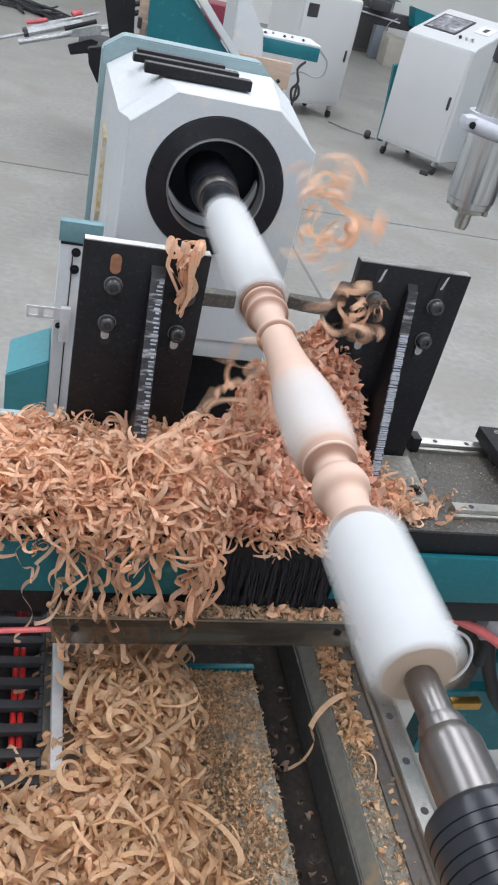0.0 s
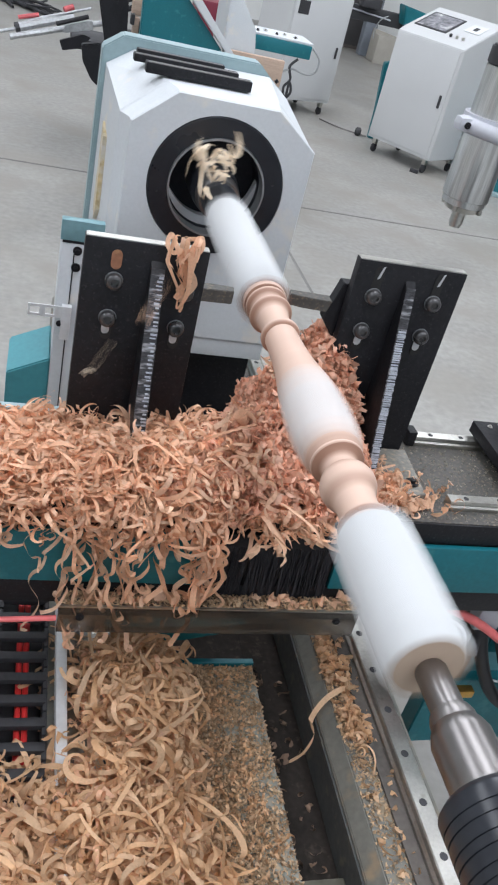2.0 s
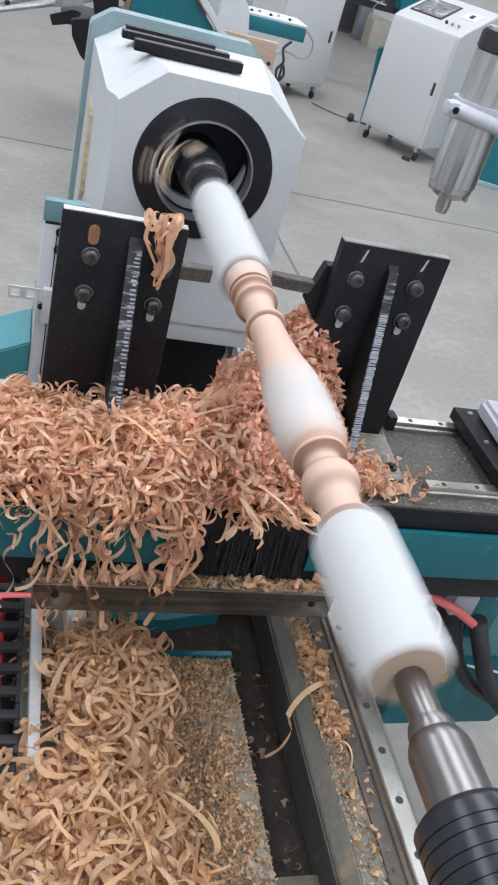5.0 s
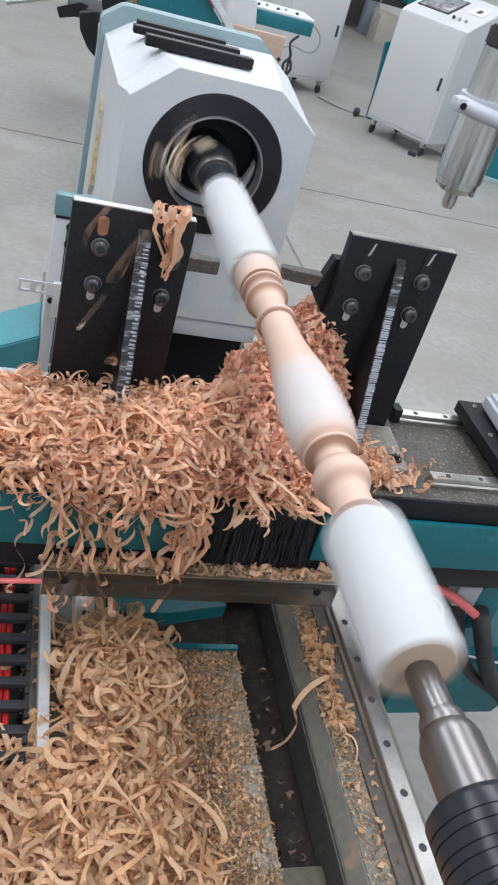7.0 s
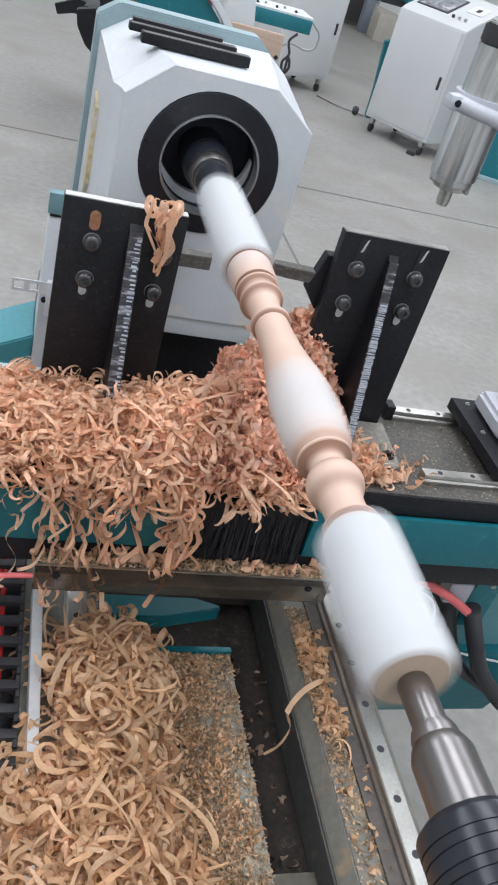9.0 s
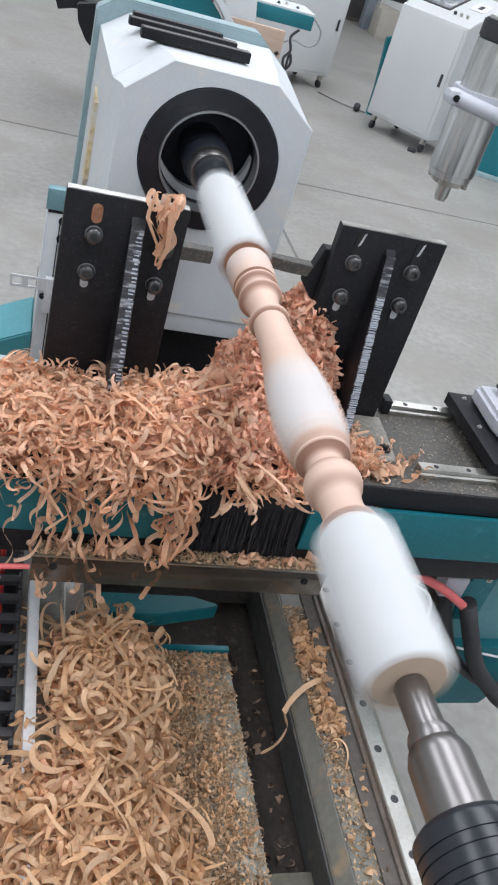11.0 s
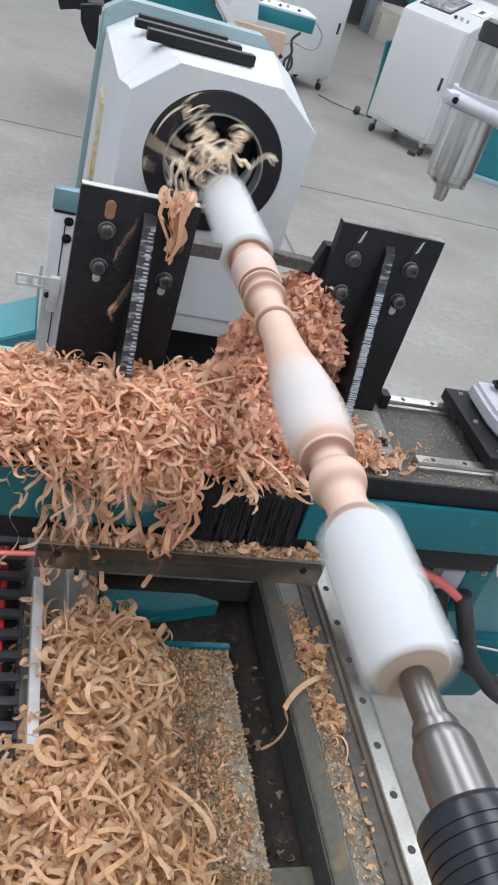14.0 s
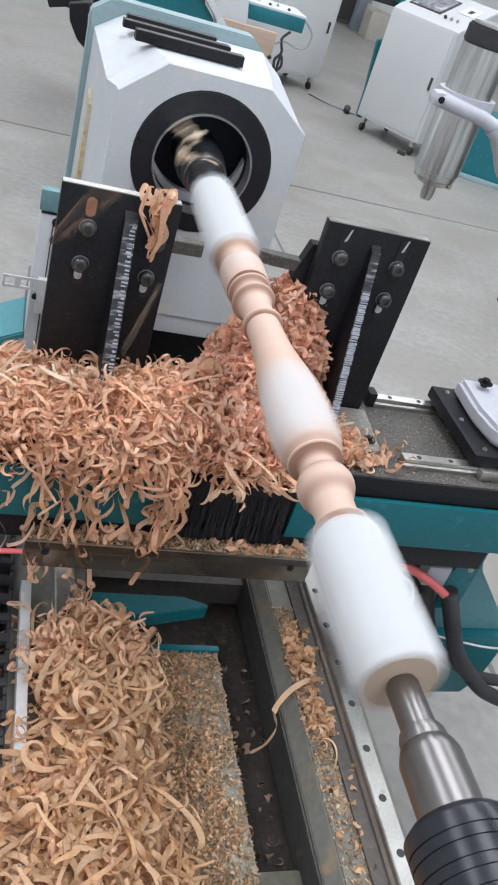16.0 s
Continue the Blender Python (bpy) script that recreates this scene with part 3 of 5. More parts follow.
def side_column():
    t = thing("bed_side_column", (-0.25, 1.48, 0), "white side column of the bed with a teal foot", "column")
    part("column", box(-0.279, -0.205, 1.45, 1.56, 0.52, 0.985, 0.003), WHITE, t)
    part("cap", box(-0.2825, -0.205, 1.449, 1.470, 0.9855, 1.024, 0.002), CAPTEAL, t, "pale teal cap")
    part("foot", prism([(-0.362, 0.0), (-0.2795, 0.0), (-0.2795, 0.735), (-0.362, 0.695)], "y", 1.452, 1.60, 0.003), TEALFOOT, t, "flared pale teal foot")
    part("top_slot", box(-0.2785, -0.206, 1.4485, 1.452, 0.981, 0.9850, 0.0005), BLACK, t, "black slot")
    for z in (0.935, 0.968):
        bolt("bolt", (-0.250, 1.449, z), (0, -1, 0), 0.0085, t)
    part("seam", box(-0.2565, -0.2545, 1.4485, 1.451, 0.62, 0.96, 0.0), BLACK, t, "dark seam")
    return t


side_column()


def bracket():
    t = thing("slotted_bracket", (-0.29, 1.44, 0.83), "bright slotted sheet-metal angle bracket on the column", "bracket")
    bm = bmesh.new()
    for x0, x1, z0, z1 in ((-0.330, -0.268, 0.855, 0.860), (-0.330, -0.268, 0.836, 0.841), (-0.330, -0.326, 0.841, 0.855), (-0.309, -0.298, 0.841, 0.855), (-0.281, -0.268, 0.841, 0.855)):
        box(x0, x1, 1.432, 1.4345, z0, z1, 0.0, bm=bm)
    part("slotted_plate", bm, ZINC, t)
    part("leg", box(-0.268, -0.250, 1.432, 1.446, 0.79, 0.860, 0.001), ZINC, t)
    bolt("bolt", (-0.270, 1.435, 0.823), (0, -1, 0), 0.006, t)
    return t


bracket()


# ---- spindle, work piece and tail stock turn together ----
def section_radius(theta, half, corner):
    """The radius of a rounded square at an angle."""
    c, s = abs(math.cos(theta)), abs(math.sin(theta))
    if c < s:
        c, s = s, c
    flat = half / c
    if flat * s <= half - corner:
        return flat
    k = half - corner
    b = k * (c + s)
    return b + math.sqrt(max(0.0, b * b - (2 * k * k - corner * corner)))


HALF, CORNER = 0.0322, 0.0065
PROFILE = [(0.3850, 0.06), (0.5440, 0.06), (0.5444, 0.0350), (0.5480, 0.0275), (0.5510, 0.0252), (0.5550, 0.0250), (0.5570, 0.0276), (0.5590, 0.0286), (0.5612, 0.0280), (0.5625, 0.0236), (0.5700, 0.0222), (0.5780, 0.0214),
           (0.5860, 0.0213), (0.5930, 0.0218), (0.5985, 0.0230), (0.6030, 0.0250), (0.6070, 0.0272), (0.6120, 0.0290), (0.6180, 0.0299), (0.6220, 0.0299), (0.6270, 0.0289), (0.6320, 0.0274), (0.6360, 0.0250), (0.6385, 0.0222), (0.6400, 0.0198), (0.6450, 0.0190),
           (0.6510, 0.0194), (0.6548, 0.0212), (0.6575, 0.0240), (0.6590, 0.0268), (0.6600, 0.0291), (0.6615, 0.0300), (0.6632, 0.0302), (0.6646, 0.0298), (0.6652, 0.0286), (0.6685, 0.0300), (0.6720, 0.0315), (0.6780, 0.0337), (0.6880, 0.0367),
           (0.7010, 0.0393), (0.7180, 0.0406), (0.7380, 0.0409), (0.7580, 0.0400), (0.7852, 0.0374), (0.8135, 0.0334), (0.8417, 0.0292), (0.8699, 0.0261), (0.8982, 0.0242), (0.9264, 0.0231), (0.9440, 0.0226), (0.9455, 0.0244), (0.9470, 0.0262),
           (0.9495, 0.0272), (0.9525, 0.0274), (0.9550, 0.0262), (0.9562, 0.0240), (0.9568, 0.0216), (0.9720, 0.0214), (0.9900, 0.0216), (1.0000, 0.0224), (1.0060, 0.0240), (1.0100, 0.0266), (1.0122, 0.0292), (1.0140, 0.0305), (1.0165, 0.0309),
           (1.0180, 0.0300), (1.0186, 0.0228), (1.0290, 0.0226), (1.0360, 0.0242), (1.0395, 0.0268), (1.0415, 0.0294), (1.0432, 0.0306), (1.0458, 0.0309), (1.0472, 0.0300), (1.0478, 0.0250), (1.0515, 0.0250), (1.0524, 0.0292), (1.0540, 0.0312),
           (1.0600, 0.0322), (1.0740, 0.0330), (1.0900, 0.0336), (1.1060, 0.0340), (1.1130, 0.0332), (1.1160, 0.0310), (1.1168, 0.0246), (1.1300, 0.0242), (1.1420, 0.0256), (1.1500, 0.0290), (1.1560, 0.0350), (1.1595, 0.0440), (1.1600, 0.06), (1.4200, 0.06)]


def profile_at(y):
    for (a, ra), (b, rb) in zip(PROFILE, PROFILE[1:]):
        if a <= y <= b:
            return ra + (rb - ra) * (y - a) / max(b - a, 1e-9)
    return 0.06


def work_piece():
    t = thing("turned_baluster", (AX, 0.385, AXIS), "half-turned wooden baluster with white-coated square blocks", "baluster")
    n = 64
    every = sorted({round(y, 5) for y, _ in PROFILE} | {round(0.66 + 0.0022 * k, 5) for k in range(110)} | {0.388, 1.417})
    for name, lo, hi, label in (("near_block", 0.385, 0.544, "white-coated square block"), ("turned_shaft", 0.544, 1.1600, "turned shaft with vase, ball and rings"), ("far_block", 1.1600, 1.42, "white-coated square block still uncut")):
        ys = [y for y in every if lo <= y <= hi]
        bm = bmesh.new()
        rings = []
        for y in ys:
            r = profile_at(y)
            ring = []
            for i in range(n):
                th = 2 * math.pi * i / n
                edge = section_radius(th, HALF, CORNER)
                q = min(r, edge)
                if y in (0.385, 1.42):
                    q -= 0.0025
                ring.append((bm.verts.new((AX + q * math.sin(th), y, AXIS + q * math.cos(th))), r > edge - 1e-6))
            rings.append(ring)
        for a, b in zip(rings, rings[1:]):
            for i in range(n):
                four = (a[i], a[(i + 1) % n], b[(i + 1) % n], b[i])
                fc = bm.faces.new([v for v, _ in four])
                fc.material_index = 0 if sum(w for _, w in four) >= 3 else 1
        for ring in (rings[0], rings[-1]):
            bm.faces.new([v for v, _ in ring]).material_index = 2
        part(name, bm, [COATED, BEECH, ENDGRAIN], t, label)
    return t


baluster = work_piece()


def waste_slices():
    """The corners of the square blank that the blades still have to take off, slice by slice."""
    made = []
    cuts = [1.0545 + 0.0070 * k for k in range(16)]
    for y0 in cuts[:-1]:
        y1 = y0 + 0.0071
        bm = bmesh.new()
        n = 48
        rings = []
        for y, inner in ((y0, True), (y0, False), (y1, False), (y1, True)):
            rr = []
            for i in range(n):
                th = 2 * math.pi * i / n
                q = section_radius(th, HALF, CORNER)
                if inner:
                    q = min(q - 0.0002, profile_at(y) + 0.0004)
                rr.append(bm.verts.new((AX + q * math.sin(th), y, AXIS + q * math.cos(th))))
            rings.append(rr)
        for a, b, mi in ((rings[0], rings[1], 1), (rings[1], rings[2], 0), (rings[2], rings[3], 1)):
            for i in range(n):
                fc = bm.faces.new((a[i], a[(i + 1) % n], b[(i + 1) % n], b[i]))
                fc.material_index = mi
        made.append((y0, solid("waste_ring", bm, [COATED, BEECH], "white-coated outer slice of the blank still to be cut", "wood waste", base=(AX, y0, AXIS))))
    return made


slices = waste_slices()


def drive_spindle():
    t = thing("drive_spindle", (AX, 1.56, AXIS), "black drive spindle with a bright band gripping the blank", "spindle")
    part("nose", turned([(1.6645, 0.047), (1.560, 0.047), (1.552, 0.0455), (1.538, 0.0450), (1.532, 0.043)], AX, AXIS, 40), RING, t)
    part("band", turned([(1.5318, 0.0425), (1.508, 0.0415), (1.500, 0.038)], AX, AXIS, 40), DARKSTEEL, t, "bright ground band")
    part("drive_centre", turned([(1.4998, 0.034), (1.478, 0.034), (1.470, 0.0315), (1.440, 0.0305), (1.4205, 0.028)], AX, AXIS, 32), RING, t, "black drive centre")
    for k in range(3):
        a = radians(120 * k)
        part("jaw_screw", rod((AX + 0.030 * math.sin(a), 1.488, AXIS + 0.030 * math.cos(a)), (AX + 0.036 * math.sin(a), 1.488, AXIS + 0.036 * math.cos(a)), 0.005, n=12), STEEL, t, "bright set screw")
    return t


spindle = drive_spindle()


def live_centre():
    t = thing("live_centre", (AX, 0.30, AXIS), "bright turned steel live centre pressing on the blank", "live centre")
    part("pin", turned([(0.3845, 0.0120), (0.381, 0.0136), (0.344, 0.0138), (0.341, 0.0146)], AX, AXIS, 36), DARKSTEEL, t)
    part("collar", turned([(0.3408, 0.0165), (0.335, 0.0185), (0.331, 0.0185), (0.3295, 0.0188)], AX, AXIS, 36), DARKSTEEL, t)
    part("sleeve", turned([(0.3293, 0.0192), (0.326, 0.0212), (0.318, 0.0240), (0.225, 0.0245)], AX, AXIS, 40), DARKSTEEL, t, "dull turned sleeve")
    return t


centre = live_centre()


def tail_stock():
    t = thing("tailstock", (0, 0.1, 0.504), "tailstock with a black ribbed quill nut", "tailstock")
    prof = [(0.224, 0.0255), (0.270, 0.0255), (0.270, 0.033), (0.265, 0.0385)]
    y = 0.263
    for wide in (0.0105, 0.0065, 0.0090, 0.0060, 0.0085, 0.0060, 0.0085, 0.0060):
        prof += [(y, 0.0395), (y - wide, 0.0395), (y - wide - 0.0004, 0.0385), (y - wide - 0.0012, 0.0385)]
        y -= wide + 0.0016
    prof += [(y, 0.040), (0.10, 0.041), (0.10, 0.022)]
    part("quill_nut", turned(prof, AX, AXIS, 48, closed=True), NUT, t, "black ribbed quill nut")
    part("quill", turned([(0.2235, 0.0215), (-0.02, 0.0215)], AX, AXIS, 32), DARKSTEEL, t)
    part("housing", box(-0.06, 0.06, -0.22, 0.09, 0.95, AXIS + 0.07, 0.012), WHITE, t)
    part("foot", prism([(-0.19, 0.5045), (0.33, 0.5045), (0.33, 0.53), (0.06, 0.949), (-0.06, 0.949), (-0.19, 0.53)], "y", -0.22, 0.06, 0.003), TEAL, t, "teal foot")
    return t


tail_stock()


# ---- the carriage: everything on it travels with the feed ----
def carriage():
    t = thing("carriage", (0.06, 0.92, 0.504), "dusty black lathe carriage with a teal front beam", "carriage")
    part("deck_left", box(-0.95, -0.05, 0.852, 1.045, 0.826, 0.848, 0.002), DUSTY, t)
    part("rear_lip", box(-0.95, -0.262, 1.0455, 1.062, 0.826, 0.866, 0.002), SAGE, t, "pale teal lip at the back of the deck")
    part("deck_right", box(0.16, 1.05, 0.852, 1.09, 0.826, 0.848, 0.002), DUSTY, t, "dark deck dusted with chips")
    part("deck_bridge", box(-0.0495, 0.1595, 0.90, 1.09, 0.815, 0.838, 0.002), DUSTY, t)
    part("deck_edge", box(-0.95, 1.05, 0.8485, 0.8515, 0.809, 0.8465, 0.0005), BLACK, t, "black front edge of the deck")
    part("front_beam_left", box(-0.95, -0.043, 0.838, 0.8475, 0.715, 0.808, 0.0015), TEAL, t, "teal front plate")
    part("front_beam_right", box(0.150, 1.05, 0.838, 0.8475, 0.715, 0.808, 0.0015), TEAL, t, "teal front plate")
    part("under_beam", box(-0.95, 0.56, 0.858, 1.05, 0.665, 0.8145, 0.002), DARK, t, "black underside")
    part("lower_strip", box(-0.95, 0.545, 0.842, 0.8575, 0.670, 0.7145, 0.001), BLACK, t)
    # the brush that wipes the gap
    brush = part("brush", box(-0.041, 0.148, 0.842, 0.857, 0.790, 0.8145, 0.002), BLACK, t, "black strip brush")
    bm = bmesh.new()
    for k in range(260):
        x = -0.040 + 0.186 * rnd.random()
        w, lean, out = 0.0012, rnd.uniform(-0.010, 0.004), rnd.uniform(-0.006, 0.012)
        z0 = rnd.uniform(0.704, 0.724)
        vs = [bm.verts.new(p) for p in ((x, 0.845, 0.80), (x + w, 0.845, 0.80), (x + w + lean, 0.838 - out, z0), (x + lean, 0.838 - out, z0), (x + w / 2, 0.848, 0.80), (x + lean + w / 2, 0.841 - out, z0))]
        bm.faces.new((vs[0], vs[1], vs[2], vs[3])), bm.faces.new((vs[1], vs[4], vs[5], vs[2])), bm.faces.new((vs[4], vs[0], vs[3], vs[5]))
    part("bristles", bm, BRISTLE, brush, "black bristles", smooth=False)
    # the steel bar below the beam
    bar = part("front_bar", box(-0.256, 0.205, 0.815, 0.8415, 0.672, 0.690, 0.002), DUSTY, t, "dusty steel bar with a bright edge")
    part("bright_edge", box(-0.256, 0.203, 0.8105, 0.8145, 0.6905, 0.6930, 0.0), STEEL, bar, "bright worn edge")
    part("bar_face", box(-0.256, 0.205, 0.811, 0.8145, 0.640, 0.6900, 0.001), ACRYLIC, bar, "clear acrylic strip")
    for x in (-0.225, 0.17):
        bolt("bolt", (x, 0.811, 0.672), (0, -1, 0), 0.006, t)
    # cross rails and their end bolts
    for y in (0.882, 1.060):
        outline = [(y, 0.8482), (y + 0.020, 0.8482), (y + 0.0205, 0.855), (y + 0.018, 0.858), (y + 0.020, 0.862), (y + 0.019, 0.8665), (y + 0.001, 0.8665), (y, 0.862), (y + 0.002, 0.858), (y - 0.0005, 0.855)]
        for x0, x1 in ((0.327 if y < 1 else 0.335, 1.05),):
            r = part("cross_rail", prism(outline, "x", x0, x1), STEEL, t, "bright linear rail")
            for k in range(12):
                x = x0 + 0.03 + 0.06 * k
                if x < x1 - 0.01:
                    part("bolt_hole", turned_up((x, y + 0.010), ((0.8667, 0.0045), (0.8670, 0.0045), (0.8669, 0.0))), RUBBER, r)
    part("rail_stop", box(0.318, 0.334, 1.058, 1.084, 0.8484, 0.876, 0.002), BLACK, t)
    part("post_foot", prism([(0.214, 1.018), (0.297, 1.018), (0.289, 0.897), (0.225, 0.889)], "z", 0.8484, 0.866, 0.001), FOOTSTEEL, t, "dusty foot plate")
    bolt("foot_bolt", (0.274, 0.924, 0.866), (0, 0, 1), 0.011, t)
    # teal gusset and legs below the beam
    part("side_bracket", prism([(0.603, 0.664), (0.565, 0.664), (0.540, 0.575), (0.555, 0.50), (0.605, 0.50)], "y", 0.90, 0.906, 0.001), TEAL, t, "teal slanted bracket")
    bolt("bracket_bolt", (0.585, 0.900, 0.612), (0, -1, 0), 0.006, t, STEEL)
    part("apron", prism([(0.56, 0.664), (0.62, 0.664), (0.663, 0.560), (0.800, 0.402), (0.800, 0.388), (0.56, 0.384)], "y", 0.952, 0.957, 0.001), SAGE2, t, "greyish teal apron plate")
    part("apron_foot", prism([(0.50, 0.3835), (0.810, 0.3875), (0.802, 0.245), (0.775, 0.192), (0.50, 0.186)], "y", 0.930, 0.975, 0.002), TEAL, t, "teal lower apron")
    part("hanger", box(0.50, 0.56, 0.935, 0.97, 0.384, 0.6645, 0.002), DARK, t)
    part("valve", box(0.485, 0.535, 0.885, 0.915, 0.575, 0.625, 0.005), CASTGREY, t, "grey pneumatic valve")
    part("valve_stem", rod((0.52, 0.90, 0.50), (0.515, 0.90, 0.574), 0.012, n=16, bevel=0.002), RUBBER, t)
    part("brass_fitting", box(0.480, 0.540, 0.862, 0.880, 0.415, 0.432, 0.002), BRASS, t, "brass fitting")
    return t


lathe_carriage = carriage()


def saddle():
    t = thing("cross_slide", (0.6, 0.99, 0.867), "black slide plate under a grey cast cover on the carriage rails", "slide")
    part("plate", box(0.452, 1.0, 0.885, 1.096, 0.868, 0.890, 0.002), BLACK, t)
    part("cover", prism([(0.488, 1.082), (0.99, 1.082), (0.99, 0.900), (0.512, 0.900), (0.492, 0.925), (0.483, 0.985)], "z", 0.8905, 0.925, 0.008), CASTGREY, t, "pale grey casting")
    for x, y in ((0.478, 1.078), (0.478, 0.905), (0.470, 0.99)):
        bolt("screw", (x, y, 0.890), (0, 0, 1), 0.0045, t, STEEL)
    bolt("cover_bolt", (0.525, 1.052, 0.934), (0, 0, 1), 0.014, t)
    for y in (0.876, 1.054):
        part("slide_block", box(0.47, 0.55, y - 0.006, y + 0.034, 0.8485, 0.8675, 0.002), STEEL, t)
    return t


cross_slide = saddle()


def stadium(x, z0, z1, half):
    """The outline of a milled slot with round ends."""
    ends = [(x + half * math.cos(a), z1 - half + half * math.sin(a)) for a in [math.pi * k / 8 for k in range(9)]]
    return ends + [(x + half * math.cos(a), z0 + half + half * math.sin(a)) for a in [math.pi + math.pi * k / 8 for k in range(9)]]


def tool_post(name, x0, x1, top, bottom, rib, bolts, label, marks):
    """A black slotted plate with a welded rib, four cap bolts, and a blade held behind it."""
    t = thing(name, ((x0 + x1) / 2, 1.03, 0.848), label, "tool post")
    bm = box(x0, x1, 1.020, 1.038, bottom, top, 0.0012)
    part("plate", bm, BLACK, t)
    part("top_edge", box(x0 + 0.001, x1 - 0.001, 1.0215, 1.0365, top, top + 0.0012, 0.0), STEEL, t, "sawn bright top edge")
    (xr, wr) = rib
    bm = bmesh.new()
    # the rib, thin at the head and deep at the foot, with a rough cut edge
    pr = [(1.0195, top - 0.022), (1.0195, bottom), (0.925, bottom), (1.012, top - 0.030)]
    prism(pr, "x", xr - wr / 2, xr + wr / 2, 0.0, bm=bm)
    web = part("rib", bm, BLACK, t, "welded stiffening rib", smooth=False)
    edge = prism([(1.0118, top - 0.0298), (0.9248, bottom), (0.9232, bottom), (1.0098, top - 0.0285)], "x", xr - wr * 0.48, xr + wr * 0.48)
    part("cut_edge", edge, SAWNDARK, web, "dark flame-cut edge", smooth=False)
    # the bright drag lines that the cutting flame left
    lines = bmesh.new()
    (u0, u1, inset, cover, count) = marks
    gen = random.Random(round(xr * 1000))
    for k in range(count):
        u = u0 + (u1 - u0) * (k + 0.3 * gen.random()) / count
        v = u + (u1 - u0) / count * cover * gen.uniform(0.5, 1.15)
        ya, yb = 1.0098 + (0.9232 - 1.0098) * u, 1.0098 + (0.9232 - 1.0098) * v
        za, zb = top - 0.0285 + (bottom - top + 0.0285) * u, top - 0.0285 + (bottom - top + 0.0285) * v
        a, b = xr - wr * 0.46 + wr * inset * gen.uniform(0.8, 1.2), xr + wr * 0.46 - wr * 0.12 * gen.random()
        prism([(ya, za), (yb, zb), (yb - 0.0010, zb + 0.0003), (ya - 0.0010, za + 0.0003)], "x", a, b, bm=lines)
    part("cut_face", lines, SAWN, web, "bright furrowed face of the cut", smooth=False)
    for bx, bz, slot in bolts:
        r = 0.0116
        part("cap_bolt", turned([(1.0192, r), (1.0120, r), (1.0098, r * 0.95), (1.0080, r * 0.82), (1.0072, r * 0.62), (1.0072, r * 0.46), (1.0105, r * 0.42), (1.0106, 0.0001)], bx, bz, 24), DARKBOLT, t, "domed socket-head bolt")
        part("washer", rod((bx, 1.0195, bz), (bx, 1.0172, bz), 0.0124, n=24), TRIM, t, "bright washer")
        z0, z1 = (bz - 0.034, bz + 0.006) if slot < 0 else ((bz + 0.016, bz + 0.044) if slot == 2 else (bz - 0.006, bz + 0.046))
        part("slot", prism(stadium(bx, z0, z1, 0.0072), "y", 1.0188, 1.0196), WORN if slot == 2 else SLOTDARK, t, "milled slot")
        # a flat pale shape paints the glint inside the dark slots
        if slot != 2:
            tip = stadium(bx - 0.001, z0 + 0.009, z0 + 0.026, 0.0055) if slot < 0 else [(bx - 0.002, bz + 0.026), (bx + 0.002, bz + 0.028), (bx + 0.0062, bz + 0.047), (bx + 0.003, bz + 0.045)]
            part("slot_glint", prism(tip, "y", 1.0180, 1.0187), SLOTLIGHT, t, "pale painted glint at the slot end")
    return t


SAWNDARK = mat("dark_cut_steel", (0.045, 0.045, 0.05), 0.5, metal=0.3, var=0.5, scale=60, fine=260, bump=0.5, spot=(0.45, 0.46, 0.48), spot_amount=0.45, spot_scale=55, stretch=(0.6, 3.0, 3.0))
SAWN = mat("flame_cut_steel", (0.40, 0.43, 0.49), 0.45, metal=0.3, var=0.5, scale=60, fine=260, bump=0.5, spot=(0.55, 0.58, 0.62), spot_amount=0.7, spot_scale=70, stretch=(0.5, 3.0, 3.0))
DARKBOLT = mat("greasy_bolt_steel", (0.09, 0.088, 0.09), 0.28, metal=0.6, var=0.3, bump=0.2)
SLOTLIGHT = mat("slot_glint_pale", (0.50, 0.51, 0.53), 0.4, metal=0.3, var=0.2)
WORN = mat("slot_dusty", (0.24, 0.11, 0.06), 0.6, var=0.4, spot=(0.5, 0.3, 0.15), spot_amount=0.5)
SLOTDARK = mat("slot_shadow", (0.012, 0.012, 0.012), 0.7)
post_left = tool_post("tool_post", -0.2575, -0.090, 1.159, 0.8485, (-0.158, 0.019), ((-0.214, 1.102, 2), (-0.216, 1.046, -1), (-0.115, 1.099, 1), (-0.119, 1.042, -1)),
                      "black steel tool post plate holding the roughing blade", (0.03, 0.97, 0.50, 0.45, 46))
post_right = tool_post("tool_post", 0.118, 0.288, 1.182, 0.8485, (0.203, 0.015), ((0.152, 1.130, 1), (0.248, 1.131, 1), (0.151, 1.074, -1), (0.248, 1.076, -1)),
                       "black steel tool post plate holding the finishing blade", (0.20, 0.99, 0.06, 0.80, 70))


def blade(name, pts, z0, z1, label, clamp=None):
    t = thing(name, (pts[0][0], 1.05, z0), label, "blade")
    part("blade", prism(pts, "z", z0, z1, 0.001), DUSTY, t)
    if clamp:
        part("clamp", prism(*clamp, 0.001), BLACK, t, "black clamp block")
    return t


blade_left = blade("turning_blade", [(-0.115, 1.0385), (-0.040, 1.042), (-0.037, 1.060), (-0.060, 1.0625), (-0.115, 1.062)], 1.078, 1.098, "dusty steel turning blade of the roughing post")
blade_right = blade("turning_blade", [(0.0405, 1.052), (0.060, 1.046), (0.13, 1.0385), (0.13, 1.062), (0.043, 1.068)], 1.085, 1.103, "dusty steel turning blade of the finishing post",
                    ([(0.095, 1.075), (0.118, 1.045), (0.135, 1.075), (0.135, 1.135), (0.112, 1.135)], "y", 1.0386, 1.06))


